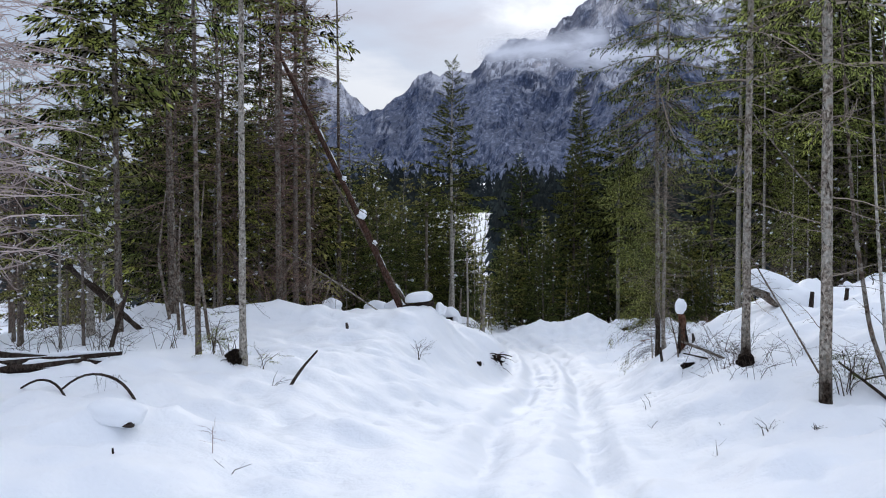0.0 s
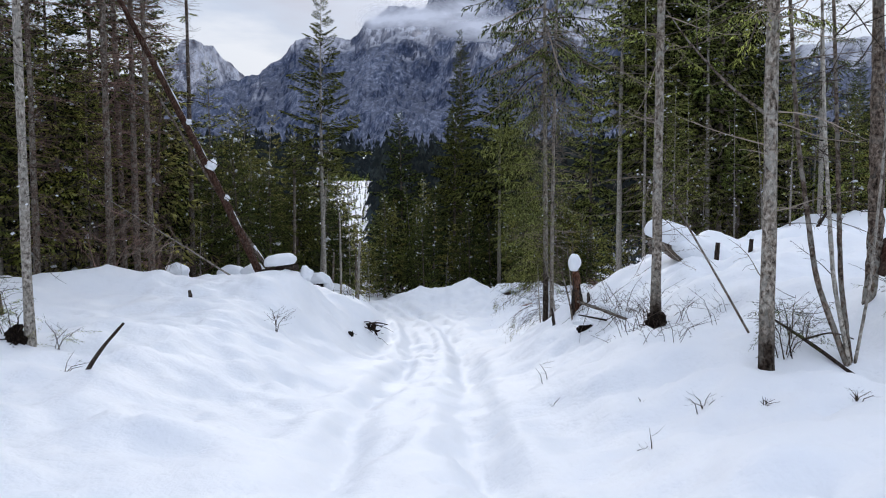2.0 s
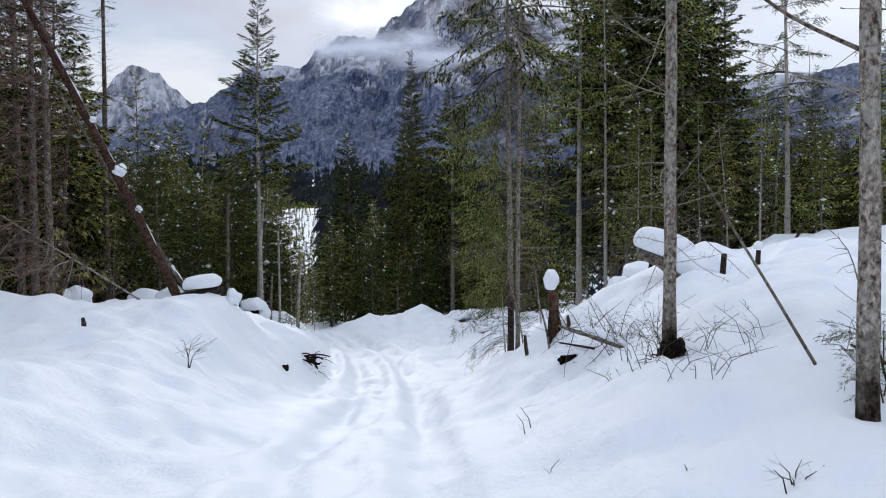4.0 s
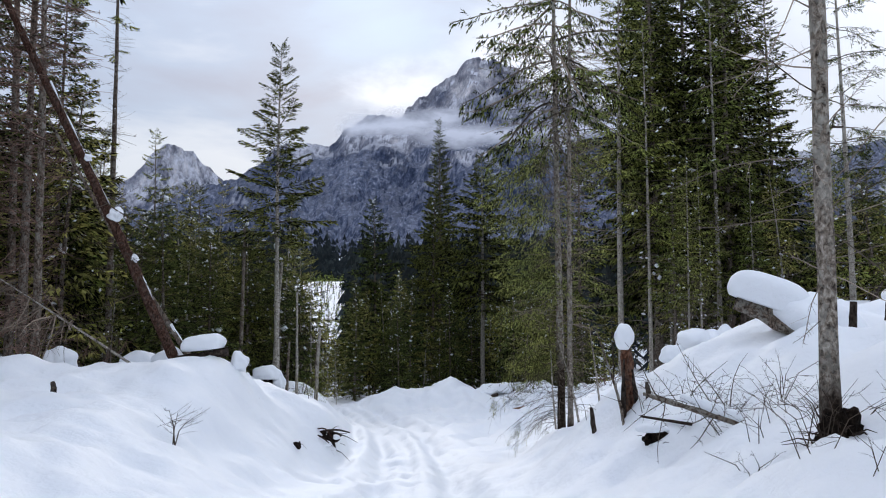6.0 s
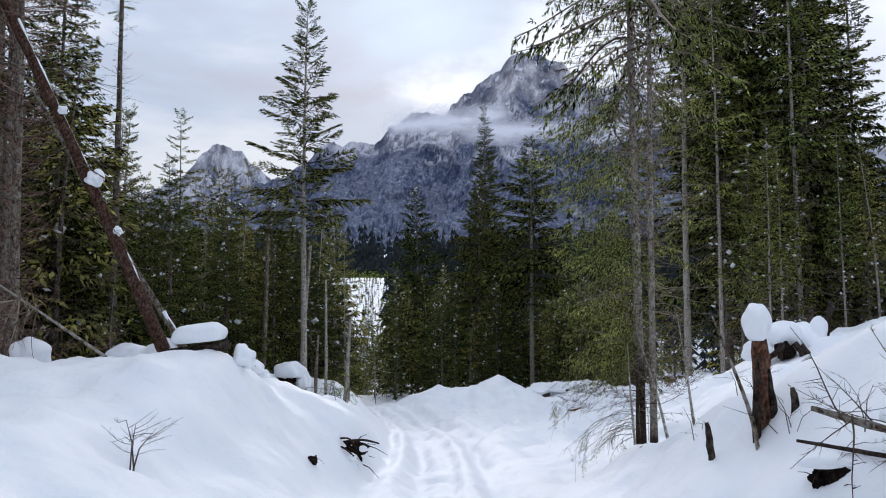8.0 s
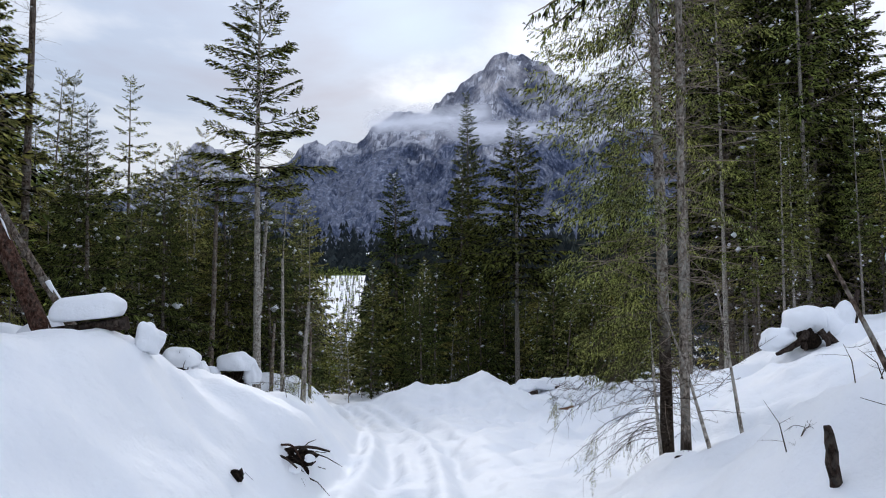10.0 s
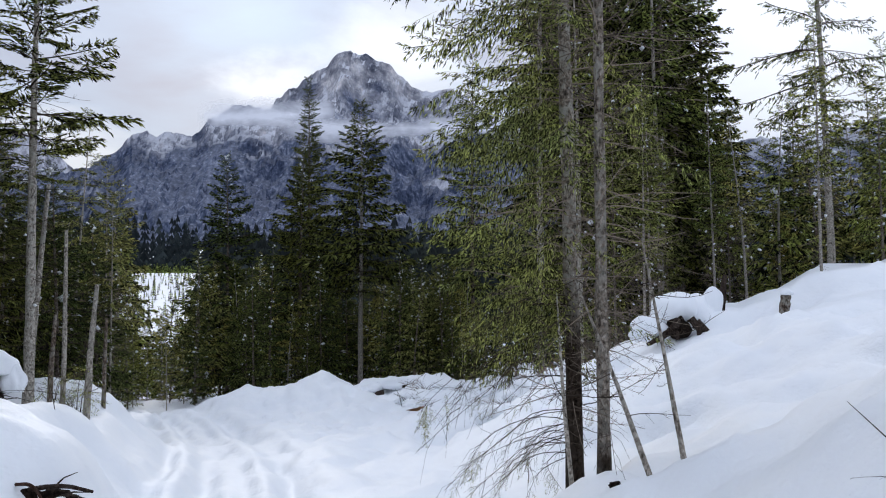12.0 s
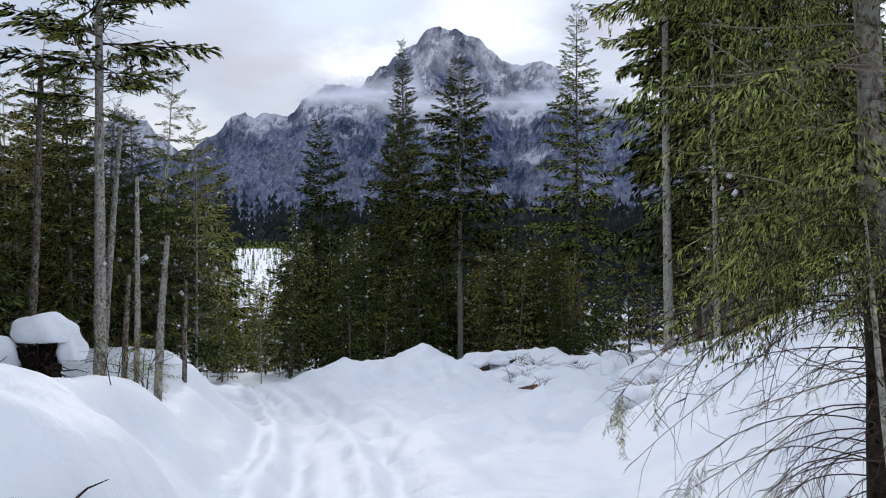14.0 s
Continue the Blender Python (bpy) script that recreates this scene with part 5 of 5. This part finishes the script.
rod("root", [(8.75, 29.95, h + 0.25), (8.98, 29.85, h + 0.02), (9.2, 29.8, h - 0.1)], [0.09, 0.06, 0.04], BARK_DARK, up, 8, 69, rough=0.25)
pillow((8.46, 30.35, h + 0.52), (0.50, 0.40, 0.40), 63, up, bumps=0.3, flat=0.7)
pillow((7.78, 30.25, h + 0.12), (0.44, 0.36, 0.30), 64, up, bumps=0.3, flat=0.9)
pillow((9.08, 30.6, h + 0.32), (0.52, 0.40, 0.50), 65, up, tilt=-0.25, bumps=0.3, flat=0.95)
pillow((9.52, 30.65, h + 0.50), (0.30, 0.22, 0.56), 75, up, tilt=0.30, bumps=0.25, flat=0.95)
capped = thing("stub", "short post-like stub with a snow cap", "stub", "broken stubs")
h = gz(10.22, 29.0)
rod("stub", [(10.16, 29.0, h - 0.2), (10.26, 29.0, h + 0.40)], [0.11, 0.095], BARK, capped, 9, 66, rough=0.15)
pillow((10.27, 29.0, h + 0.41), (0.13, 0.13, 0.10), 67, capped, detail=3, flat=0.3)
spike = thing("stick", "broken dead stem slanting out of the snow", "stick")
rod("stick", [(13.5, 30.0, gz(13.5, 30) - 0.2), (14.35, 30.0, gz(13.5, 30) + 1.2)], [0.07, 0.04], BARK_DARK, spike, 7, 68)

# slanting saplings by the twin spruces
for path, s in (([(2.75, 20.15, -2.2), (2.71, 20.9, -1.24), (2.55, 21.3, -0.45)], 1), ([(3.21, 20.65, -2.05), (3.17, 20.9, -1.08), (3.10, 21.1, -0.15)], 2), ([(2.5, 21.2, -2.6), (2.42, 21.25, -1.4), (2.40, 21.3, -0.6)], 3)):
    o = thing("sapling", "slim bare sapling slanting out of the snow bank", "sapling", "bare saplings")
    rod("stem", path, [0.026, 0.019, 0.013, 0.005], BARK_PALE, o, 7, 70 + s)
    bag = Bag()
    for k in range(16):
        u = rr.uniform(0.3, 1)
        p = np.array([np.interp(u, np.linspace(0, 1, len(path)), [q[c] for q in path]) for c in range(3)])
        set_in(bag, DEAD[k % 5], p, rr.uniform(0.2, 0.6), rr.uniform(0, 6.3), rr.normal(0, 0.3), rr.uniform(0, 6))
    tagged(part("branchwork", bag.mesh("branchwork", TWIGS), o), kind="stuff")
# a tiny dark ball in place of the shade in a hole
root_clump("small dark lump standing for a shaded hole in the snow bank", (2.30, 19.95, gz(2.30, 19.95) - 0.01), (0.045, 0.035, 0.035), 71, 1)
# dry fan of boughs hanging from the twin spruces to the snow
fan = thing("dead_bough", "fan of drooping dry boughs low over the snow", "dead branch")
bag, leaf = Bag(), Bag()
for k in range(40):
    a, ln = rr.normal(3.3, 0.6), rr.uniform(0.5, 1.45)
    p = np.array([2.62 + rr.normal(0, 0.04), 21.5 + rr.normal(0, 0.04), -2.05 + rr.uniform(0, 1.5)])
    w = np.linspace(0, 1, 10)
    drop, curl, kink = rr.uniform(0.30, 0.75) * ln, rr.normal(0, 0.5), rr.normal(0, 0.05, 2)
    low_z = gz(p[0] + math.cos(a) * ln, p[1] + math.sin(a) * ln) + 0.06
    arc = p + np.stack([np.cos(a + curl * w) * ln * w + kink[0] * np.sin(7 * w), np.sin(a + curl * w) * ln * w + kink[1] * np.sin(6 * w), 0.12 * ln * np.sin(2.2 * w) - drop * w**1.7], -1)
    arc[:, 2] = np.maximum(arc[:, 2], np.minimum(low_z, p[2]) - 0.03 + 0.06 * w)
    bag.add(*tube(arc, 0.0036 * (1 - 0.8 * w) + 0.0007, 4, False)[:2])
    for q in range(17):
        u = rr.uniform(0.25, 0.99)
        root = np.array([np.interp(u, w, arc[:, c]) for c in range(3)])
        b, l2 = a + rr.normal(0, 0.9), ln * rr.uniform(0.08, 0.26) * (1.15 - 0.4 * u)
        d = np.array([math.cos(b), math.sin(b), rr.normal(-0.5, 0.25)])
        bag.add(*tube([root, root + d * l2 * 0.5, root + d * l2 * [0.9, 0.9, 1.7]], [0.0018, 0.0014, 0.0007], 3, False)[:2])
        if k % 3 == 0 and u > 0.7:
            set_in(leaf, GREEN_SOFT[q % 3][0], root, l2 * 1.4, b, rr.normal(-0.9, 0.3), rr.normal(0, 0.5))
tagged(part("branchwork", bag.mesh("branchwork", TWIGS), fan), kind="stuff")
tagged(part("needles", leaf.mesh("needles", NEEDLES_OLIVE), fan), kind="stuff")

# roots laid bare in the bank above the trail
z = gz(-1.97, 22.2)
bank_roots = root_clump("dark roots sticking out under the snow bank", (-2.04, 22.32, -2.43), (0.30, 0.16, 0.17), 81, 16)
rod("root", [(-2.0, 22.25, -2.25), (-1.72, 22.15, -2.20), (-1.45, 22.05, -2.25)], [0.026, 0.022, 0.014], BARK_DARK, bank_roots, 6, 86)
rod("root", [(-2.25, 22.2, -2.36), (-2.05, 22.05, -2.28), (-1.85, 22.0, -2.44)], [0.022, 0.018, 0.010], BARK_DARK, bank_roots, 6, 87)
rod("root", [(-2.1, 22.25, -2.2), (-1.92, 22.08, -2.16), (-1.8, 22.0, -2.33)], [0.018, 0.016, 0.008], BARK_WARM, bank_roots, 6, 88)
for k, (x, y, z, r) in enumerate(((-2.12, 22.12, -2.36, 0.07), (-1.9, 22.08, -2.47, 0.08), (-2.28, 22.05, -2.52, 0.09), (-1.72, 22.15, -2.36, 0.06))):
    pillow((x, y, z), (r * 1.2, r, r * 0.8), 89 + k, bank_roots, bumps=0.5, detail=3, flat=0.8)
# dark ball set in for the shade of a hollow
root_clump("dark lump standing for a shaded hollow under the snow bank", (-2.30, 20.9, gz(-2.30, 20.9) + 0.0), (0.06, 0.05, 0.09), 82, 4)
for x, y, s in ((-4.75, 25.9, 1), (-4.2, 27.4, 2)):
    h = gz(x, y)
    plate = root_clump("torn-up root plate edged with snow", (x, y, h + 0.40), (0.24, 0.17, 0.26), 82 + s, 46, ((x + 0.02, y + 0.1, h + 0.80), (0.36, 0.28, 0.26)))
    pillow((x + 0.36, y + 0.1, h + 0.55), (0.16, 0.15, 0.28), 87 + s, plate, bumps=0.45)
    pillow((x - 0.66, y - 0.05, h + 0.36), (0.50, 0.40, 0.46), 97 + s, plate, bumps=0.3, flat=0.9)
    pillow((x - 0.20, y - 0.28, h + 0.10), (0.20, 0.15, 0.20), 107 + s, plate, bumps=0.4, flat=0.9, detail=3)
# fallen stems and arched twigs at the foot of the wood
for p, r, s, lab in (([(-9.5, 16.25, -1.0), (-11.28, 16.0, 0.58), (-13.6, 15.6, 2.2)], 0.085, 1, "dark dead trunk fallen against the wood"), ([(-9.28, 14.2, -1.2), (-9.1, 14.3, -0.4), (-8.92, 14.4, 0.25)], 0.05, 2, "short dark stick leaning on a fallen trunk"),
                     ([(-10.2, 11.9, gz(-10.2, 11.9) + 0.22), (-7.6, 11.6, gz(-7.6, 11.6) + 0.08)], 0.07, 3, "dark fallen log half under snow"), ([(-9.6, 11.0, gz(-9.6, 11.0) + 0.12), (-7.0, 11.1, gz(-7.0, 11.1) + 0.06)], 0.055, 4, "dark fallen log half under snow"),
                     ([(-8.6, 10.3, gz(-8.6, 10.3) + 0.05), (-6.9, 9.9, gz(-6.9, 9.9) + 0.05)], 0.05, 5, "dark fallen log half under snow"), ([(-9.3, 10.6, gz(-9.3, 10.6) + 0.08), (-7.7, 10.3, gz(-7.7, 10.3) + 0.05)], 0.06, 6, "dark fallen log half under snow")):
    o = thing("fallen_log", lab, "log", "fallen wood by the forest")
    rod("log", p, [r, r * 0.9, r * 0.5], BARK_DARK, o, 8, 90 + s)
    if s != 2:
        ridge_of_snow(np.asarray(p)[:2] + [0, 0, r * 0.8], r * 0.8, r * 1.1, 90 + s, o, 0.25)
arch = thing("bent_branch", "thin branch bowed into an arch over the snow", "dead branch")
rod("stem", [(-6.85, 9.3, gz(-6.85, 9.3) - 0.1), (-6.5, 9.25, -0.46), (-6.1, 9.2, -0.40), (-5.7, 9.1, -0.50), (-5.5, 9.05, gz(-5.5, 9.05) - 0.05)], [0.012, 0.016, 0.018, 0.02, 0.02], BARK_DARK, arch, 6, 101, rough=0.05)
bag = Bag()
for k in range(12):
    set_in(bag, DEAD[k % 5], np.array([rr.uniform(-6.4, -5.8), 9.2, -0.43]), rr.uniform(0.15, 0.32), rr.uniform(0, 6.3), rr.normal(-0.8, 0.3), rr.uniform(0, 6))
tagged(part("twigwork", bag.mesh("twigwork", TWIGS), arch), kind="stuff")
small = thing("bent_branch", "short thin branch bowed to the snow", "dead branch")
rod("stem", [(-7.45, 9.3, gz(-7.45, 9.3) - 0.05), (-7.1, 9.25, -0.50), (-6.75, 9.2, -0.55), (-6.58, 9.15, gz(-6.58, 9.15) - 0.05)], [0.012, 0.015, 0.016, 0.016], BARK_DARK, small, 6, 108, rough=0.05)
hump = thing("log", "short log end hidden under a long snow hump", "log")
z = gz(-4.5, 7.0)
rod("log", [(-4.7, 6.98, z - 0.03), (-4.19, 6.80, z + 0.0)], [0.03, 0.035], BARK_DARK, hump, 8, 102)
pillow((-4.5, 7.04, z + 0.05), (0.40, 0.22, 0.14), 103, hump, turn=-0.4, bumps=0.15, flat=0.95)
prop = thing("stick", "dark broken stick poking out of the snow", "stick")
z = gz(-4.08, 11.0)
rod("stick", [(-4.2, 11.0, z - 0.15), (-4.0, 11.05, z + 0.2), (-3.72, 11.1, z + 0.52)], [0.026, 0.022, 0.014], BARK_DARK, prop, 7, 104)
peg = thing("stick", "tiny dark twig peg in the snow", "stick")
z = gz(-4.03, 6.24)
rod("stick", [(-4.03, 6.24, z - 0.05), (-4.04, 6.24, z + 0.06)], [0.010, 0.008], BARK_DARK, peg, 6, 105)
pole = thing("stick", "thin dead pole leaning against a spruce", "stick")
rod("stick", [(3.46, 10.52, -0.62), (3.05, 10.72, 0.2), (2.70, 10.9, 0.88), (2.58, 10.96, 1.12)], [0.014, 0.012, 0.010, 0.006], BARK, pole, 7, 106)
clump = thing("sapling", "cluster of slim grey stems from one stool", "sapling", "bare saplings")
for k, (dx, dy, r) in enumerate(((-0.55, 0.5, 0.030), (-0.25, 0.4, 0.022), (0.02, 0.7, 0.030), (0.4, 0.2, 0.016))):
    rod("stem", [(3.95, 9.55, gz(3.95, 9.55) - 0.15), (3.95 + dx * 0.5, 9.55 + dy * 0.4, 0.25), (3.95 + dx * 0.8, 9.55 + dy * 0.6, 1.6), (3.95 + dx, 9.55 + dy, 4.2)], [r, r * 0.9, r * 0.75, r * 0.4], BARK_PALE if k % 2 else BARK, clump, 7, 140 + k)
bag = Bag()
for k in range(40):
    set_in(bag, DEAD[k % 5], np.array([3.9 + rr.normal(0, 0.12), 9.85 + rr.normal(0, 0.12), rr.uniform(0.0, 3.5)]), rr.uniform(0.3, 1.0), rr.uniform(0, 6.3), rr.normal(0.1, 0.3), rr.uniform(0, 6))
tagged(part("branchwork", bag.mesh("branchwork", TWIGS), clump), kind="stuff")
limb = thing("fallen_log", "crooked dark fallen limb beside a spruce", "log", "fallen wood by the forest")
rod("log", [(3.55, 10.4, gz(3.55, 10.4) + 0.16), (3.75, 9.8, gz(3.75, 9.8) + 0.08), (3.95, 9.3, gz(3.95, 9.3) + 0.01)], [0.012, 0.020, 0.018], BARK_DARK, limb, 8, 150)
rod("side_branch", [(3.62, 10.15, gz(3.62, 10.15) + 0.12), (3.50, 9.9, gz(3.5, 9.9) + 0.05), (3.48, 9.75, gz(3.48, 9.75) - 0.02)], [0.010, 0.008, 0.006], BARK_DARK, limb, 6, 153)
rod("side_branch", [(3.7, 9.95, gz(3.7, 9.95) + 0.1), (3.95, 9.95, gz(3.95, 9.95) + 0.16), (4.15, 9.9, gz(4.15, 9.9) + 0.1)], [0.012, 0.010, 0.006], BARK_DARK, limb, 6, 154)
over = thing("stub", "thick mossy stub among the brush", "stub", "broken stubs")
rod("stub", [(4.52, 10.35, gz(4.52, 10.35) - 0.2), (4.62, 10.4, 0.45), (4.68, 10.5, 1.25), (4.74, 10.7, 3.4)], [0.06, 0.07, 0.075, 0.05], BARK, over, 10, 151, rough=0.14)
rod("burl", [(4.66, 10.34, 0.22), (4.74, 10.34, 0.42), (4.74, 10.36, 0.62)], [0.05, 0.085, 0.04], BARK_WARM, over, 9, 152, rough=0.25)
for x, y, l, s in ((-8.11, 15.0, 3.2, 1), (-7.9, 14.9, 2.6, 2), (-7.3, 14.8, 3.4, 3), (-8.6, 15.6, 3.0, 4)):
    o = thing("sapling", "thin dead young stem among the spruces", "sapling", "bare saplings")
    z = gz(x, y)
    rod("stem", [(x, y, z - 0.2), (x - 0.08 * s, y, z + l * 0.5), (x - 0.1, y, z + l)], [0.04, 0.03, 0.012], BARK, o, 7, 110 + s)
    bag = Bag()
    for k in range(22):
        u = rr.uniform(0.15, 1)
        set_in(bag, DEAD[k % 5], np.array([x - 0.08 * s * min(1, 2 * u), y, z + l * u]), rr.uniform(0.3, 0.9), rr.uniform(0, 6.3), rr.normal(0, 0.3), rr.uniform(0, 6))
    tagged(part("branchwork", bag.mesh("branchwork", TWIGS), o), kind="stuff")

for path, r, s in (([(-2.95, 27.9, -4.0), (-2.9, 27.95, -1.6), (-2.82, 28.0, -0.4)], 0.055, 1), ([(-4.15, 30.3, -4.2), (-4.1, 30.3, -1.8), (-4.05, 30.3, -0.9)], 0.05, 2), ([(-3.72, 29.56, -4.2), (-3.7, 29.6, -1.6), (-3.72, 29.6, 0.6)], 0.045, 3),
                   ([(-4.75, 30.9, -4.2), (-4.55, 30.9, -0.5), (-4.4, 30.9, 1.6)], 0.06, 4), ([(-5.6, 30.2, -4.2), (-5.5, 30.3, -0.5), (-5.45, 30.3, 2.6)], 0.06, 5), ([(-3.3, 30.8, -4.4), (-3.3, 30.8, -2.0), (-3.28, 30.8, -1.0)], 0.045, 6)):
    o = thing("dead_pole", "short dead grey pole standing on the bank", "dead trunk", "dead poles")
    rod("stem", path, [r, r * 0.9, r * 0.6], BARK_PALE if s in (1, 3, 4) else BARK, o, 8, 160 + s)
    bag = Bag()
    for k in range(18):
        u = rr.uniform(0.4, 1)
        p = np.array([np.interp(u, [0, 0.5, 1], [q[c] for q in path]) for c in range(3)])
        set_in(bag, DEAD[k % 5], p, rr.uniform(0.15, 0.6), rr.uniform(0, 6.3), rr.normal(0, 0.3), rr.uniform(0, 6))
    tagged(part("branchwork", bag.mesh("branchwork", TWIGS), o), kind="stuff")
for x, y, h, s in ((-9.0, 13.4, 0.9, 5), (-8.2, 12.8, 0.8, 6), (-10.0, 13.8, 1.0, 7), (-7.6, 13.6, 0.8, 8), (-9.6, 12.4, 0.8, 9)):
    sticks("brushwood", "arching bare brushwood on the snow", "brush", x, y, 8, h, 0.9, 500 + s, branches=3, group="brushwood", thick=0.007)

# seedlings, twigs and grass stalks
for x, y, n, h, s in ((-5.95, 12.15, 5, 0.75, 61), (-5.70, 12.2, 4, 0.6, 62), (-5.1, 12.15, 3, 0.42, 63)):
    sticks("seedling", "young spruce sprigs round the foot of a slim trunk", "seedling", x, y, n, h, 0.45, s, branches=4, needles=0.9, thick=0.008)
sticks("seedling", "young pine shoots on the bank crest", "seedling", -2.85, 27.0, 4, 0.6, 0.35, 64, branches=4, needles=0.9)
SEED = "bare little seedling with fine twigs in the snow"
sticks("seedling", SEED, "seedling", -3.31, 17.12, 3, 0.55, 0.28, 1, branches=6, thick=0.010)
sticks("seedling", SEED, "seedling", -3.45, 6.95, 1, 0.42, 0.10, 2, branches=9, thick=0.006, material=TWIGS_PALE)
sticks("twig", "small dry twig lying on the snow", "twig", -3.1, 6.6, 2, 0.16, 0.3, 3, branches=1)
sticks("twig", "small dry twig lying on the snow", "twig", -4.5, 11.3, 3, 0.22, 0.5, 4, branches=2)
for x, y, n, h, s in ((1.21, 10.6, 1, 0.18, 11), (1.48, 7.8, 1, 0.22, 12), (2.34, 9.0, 7, 0.16, 13), (2.71, 8.6, 9, 0.12, 14), (3.3, 8.3, 6, 0.14, 15), (1.9, 9.6, 1, 0.12, 16), (1.6, 8.4, 2, 0.12, 17), (1.35, 12.4, 2, 0.3, 18)):
    sticks("twig", "dry stalks poking through the snow", "twig", x, y, n, h, h * 1.2, s, branches=2, thick=0.006)
for x, y, n, h, s in ((2.55, 12.0, 4, 0.45, 21), (3.05, 11.9, 5, 0.4, 22), (2.6, 13.2, 3, 0.4, 23), (2.3, 12.6, 4, 0.3, 26), (2.2, 17.3, 4, 0.32, 27), (2.7, 17.2, 4, 0.3, 28), (2.55, 16.0, 4, 0.4, 29), (2.9, 15.3, 3, 0.4, 30)):
    sticks("twig", "thin bare briar stalks arching from the snow", "twig", x, y, n, h, h * 1.3, s, branches=2, thick=0.005)
# a thicket of dark briars on the slope right of the trail
for k in range(17):
    y = 10.6 + rr.uniform(0, 4.2)
    x = 2.1 + 0.12 * (y - 10.6) + rr.uniform(0, 1.3)
    sticks("twig", "dark thin briars arching over the snow", "twig", x, y, 2 + k % 3, rr.uniform(0.25, 0.55), rr.uniform(0.35, 0.7), 700 + k, branches=2 + k % 2, thick=0.0042)
for x, y, n, h, s in ((3.42, 9.85, 5, 0.5, 31), (3.65, 10.2, 5, 0.55, 32), (4.7, 9.7, 5, 0.6, 36)):
    sticks("brush", "broken spruce brush with a few green needles", "brush", x, y, n, h, h * 0.7, s, branches=6, needles=0.6, thick=0.008, green=NEEDLES_DARK)
for x, y, n, h, s in ((-3.2, 27.3, 3, 0.9, 51), (-3.4, 29.0, 4, 0.6, 52), (-2.9, 26.0, 2, 0.5, 53)):
    sticks("seedling", "young spruce shoots on the bank crest", "seedling", x, y, n, h, 0.35, s, branches=4, needles=0.5)
for k in range(18):
    x, y = 4.0 + rr.uniform(0, 5.5), 38 + rr.uniform(0, 5)
    pillow((x, y, gz(x, y) - 0.05), (rr.uniform(0.3, 0.75), rr.uniform(0.25, 0.6), rr.uniform(0.15, 0.32)), 200 + k, bumps=0.7, flat=0.9, label="hummock of snow over buried branches", detail=3)
for k in range(16):
    sticks("brush", "dry brush between snow hummocks", "brush", 4.0 + rr.uniform(0, 6), 38 + rr.uniform(0, 5.5), 7, rr.uniform(0.3, 0.7), 0.8, 300 + k, branches=4, thick=0.012, group="brushwood", material=TWIGS_HAZE if k % 2 else TWIGS)
for k in range(16):
    y = rr.uniform(29, 37)
    x = 3.4 + 0.42 * (y - 29) + rr.uniform(0, 2.2)
    pillow((x, y, gz(x, y) - 0.06), (rr.uniform(0.2, 0.5), rr.uniform(0.2, 0.5), rr.uniform(0.12, 0.26)), 240 + k, bumps=0.7, flat=0.9, label="hummock of snow over buried branches", detail=3)
    if k % 4 != 3:
        sticks("brush", "brown dry brush at the foot of the bank", "brush", x + rr.uniform(-0.4, 0.4), y + 0.3, 7, rr.uniform(0.3, 0.6), 0.7, 340 + k, branches=4, thick=0.009, group="brushwood", material=TWIGS_HAZE if k % 2 else TWIGS_RED)
brown = thing("log", "pale brown split log end in the snow", "log")
z = gz(3.97, 38.4)
rod("log", [(3.8, 38.4, z - 0.02), (4.3, 38.2, z + 0.07)], [0.05, 0.10], WOOD_PALE, brown, 9, 120, rough=0.35)
pillow((3.95, 38.45, z + 0.2), (0.34, 0.3, 0.14), 121, brown, bumps=0.5)


# a bare branch reaches out high over the trail side
z = 1.95
reach = thing("dead_bough", "bare forked branch reaching out from a spruce", "dead branch")
rod("stem", [(3.12, 9.55, z - 0.15), (2.95, 10.2, z + 0.25), (2.75, 10.9, z + 0.85), (2.62, 11.3, z + 1.3)], [0.016, 0.013, 0.009, 0.004], BARK, reach, 6, 170, rough=0.05)
rod("side_branch", [(2.80, 10.7, z + 0.70), (2.86, 10.95, z + 1.05), (2.92, 11.1, z + 1.4)], [0.007, 0.005, 0.002], BARK, reach, 5, 171, rough=0.05)
# dark wood showing between the hummocks
for k, (x, y) in enumerate(((3.3, 43.0), (4.3, 43.3), (6.1, 42.2), (7.5, 40.9))):
    o = thing("log", "dark rotten log end between snow hummocks", "log", "buried logs")
    z = gz(x, y)
    rod("log", [(x - 0.35, y, z + 0.0), (x + 0.35, y - 0.15, z + 0.06)], [0.09, 0.10], BARK_DARK, o, 8, 180 + k, rough=0.25)
    pillow((x - 0.1, y + 0.3, z + 0.08), (0.5 + 0.15 * (k % 3), 0.55, 0.22 + 0.08 * (k % 2)), 190 + k, o, bumps=0.8, detail=4, flat=0.95)
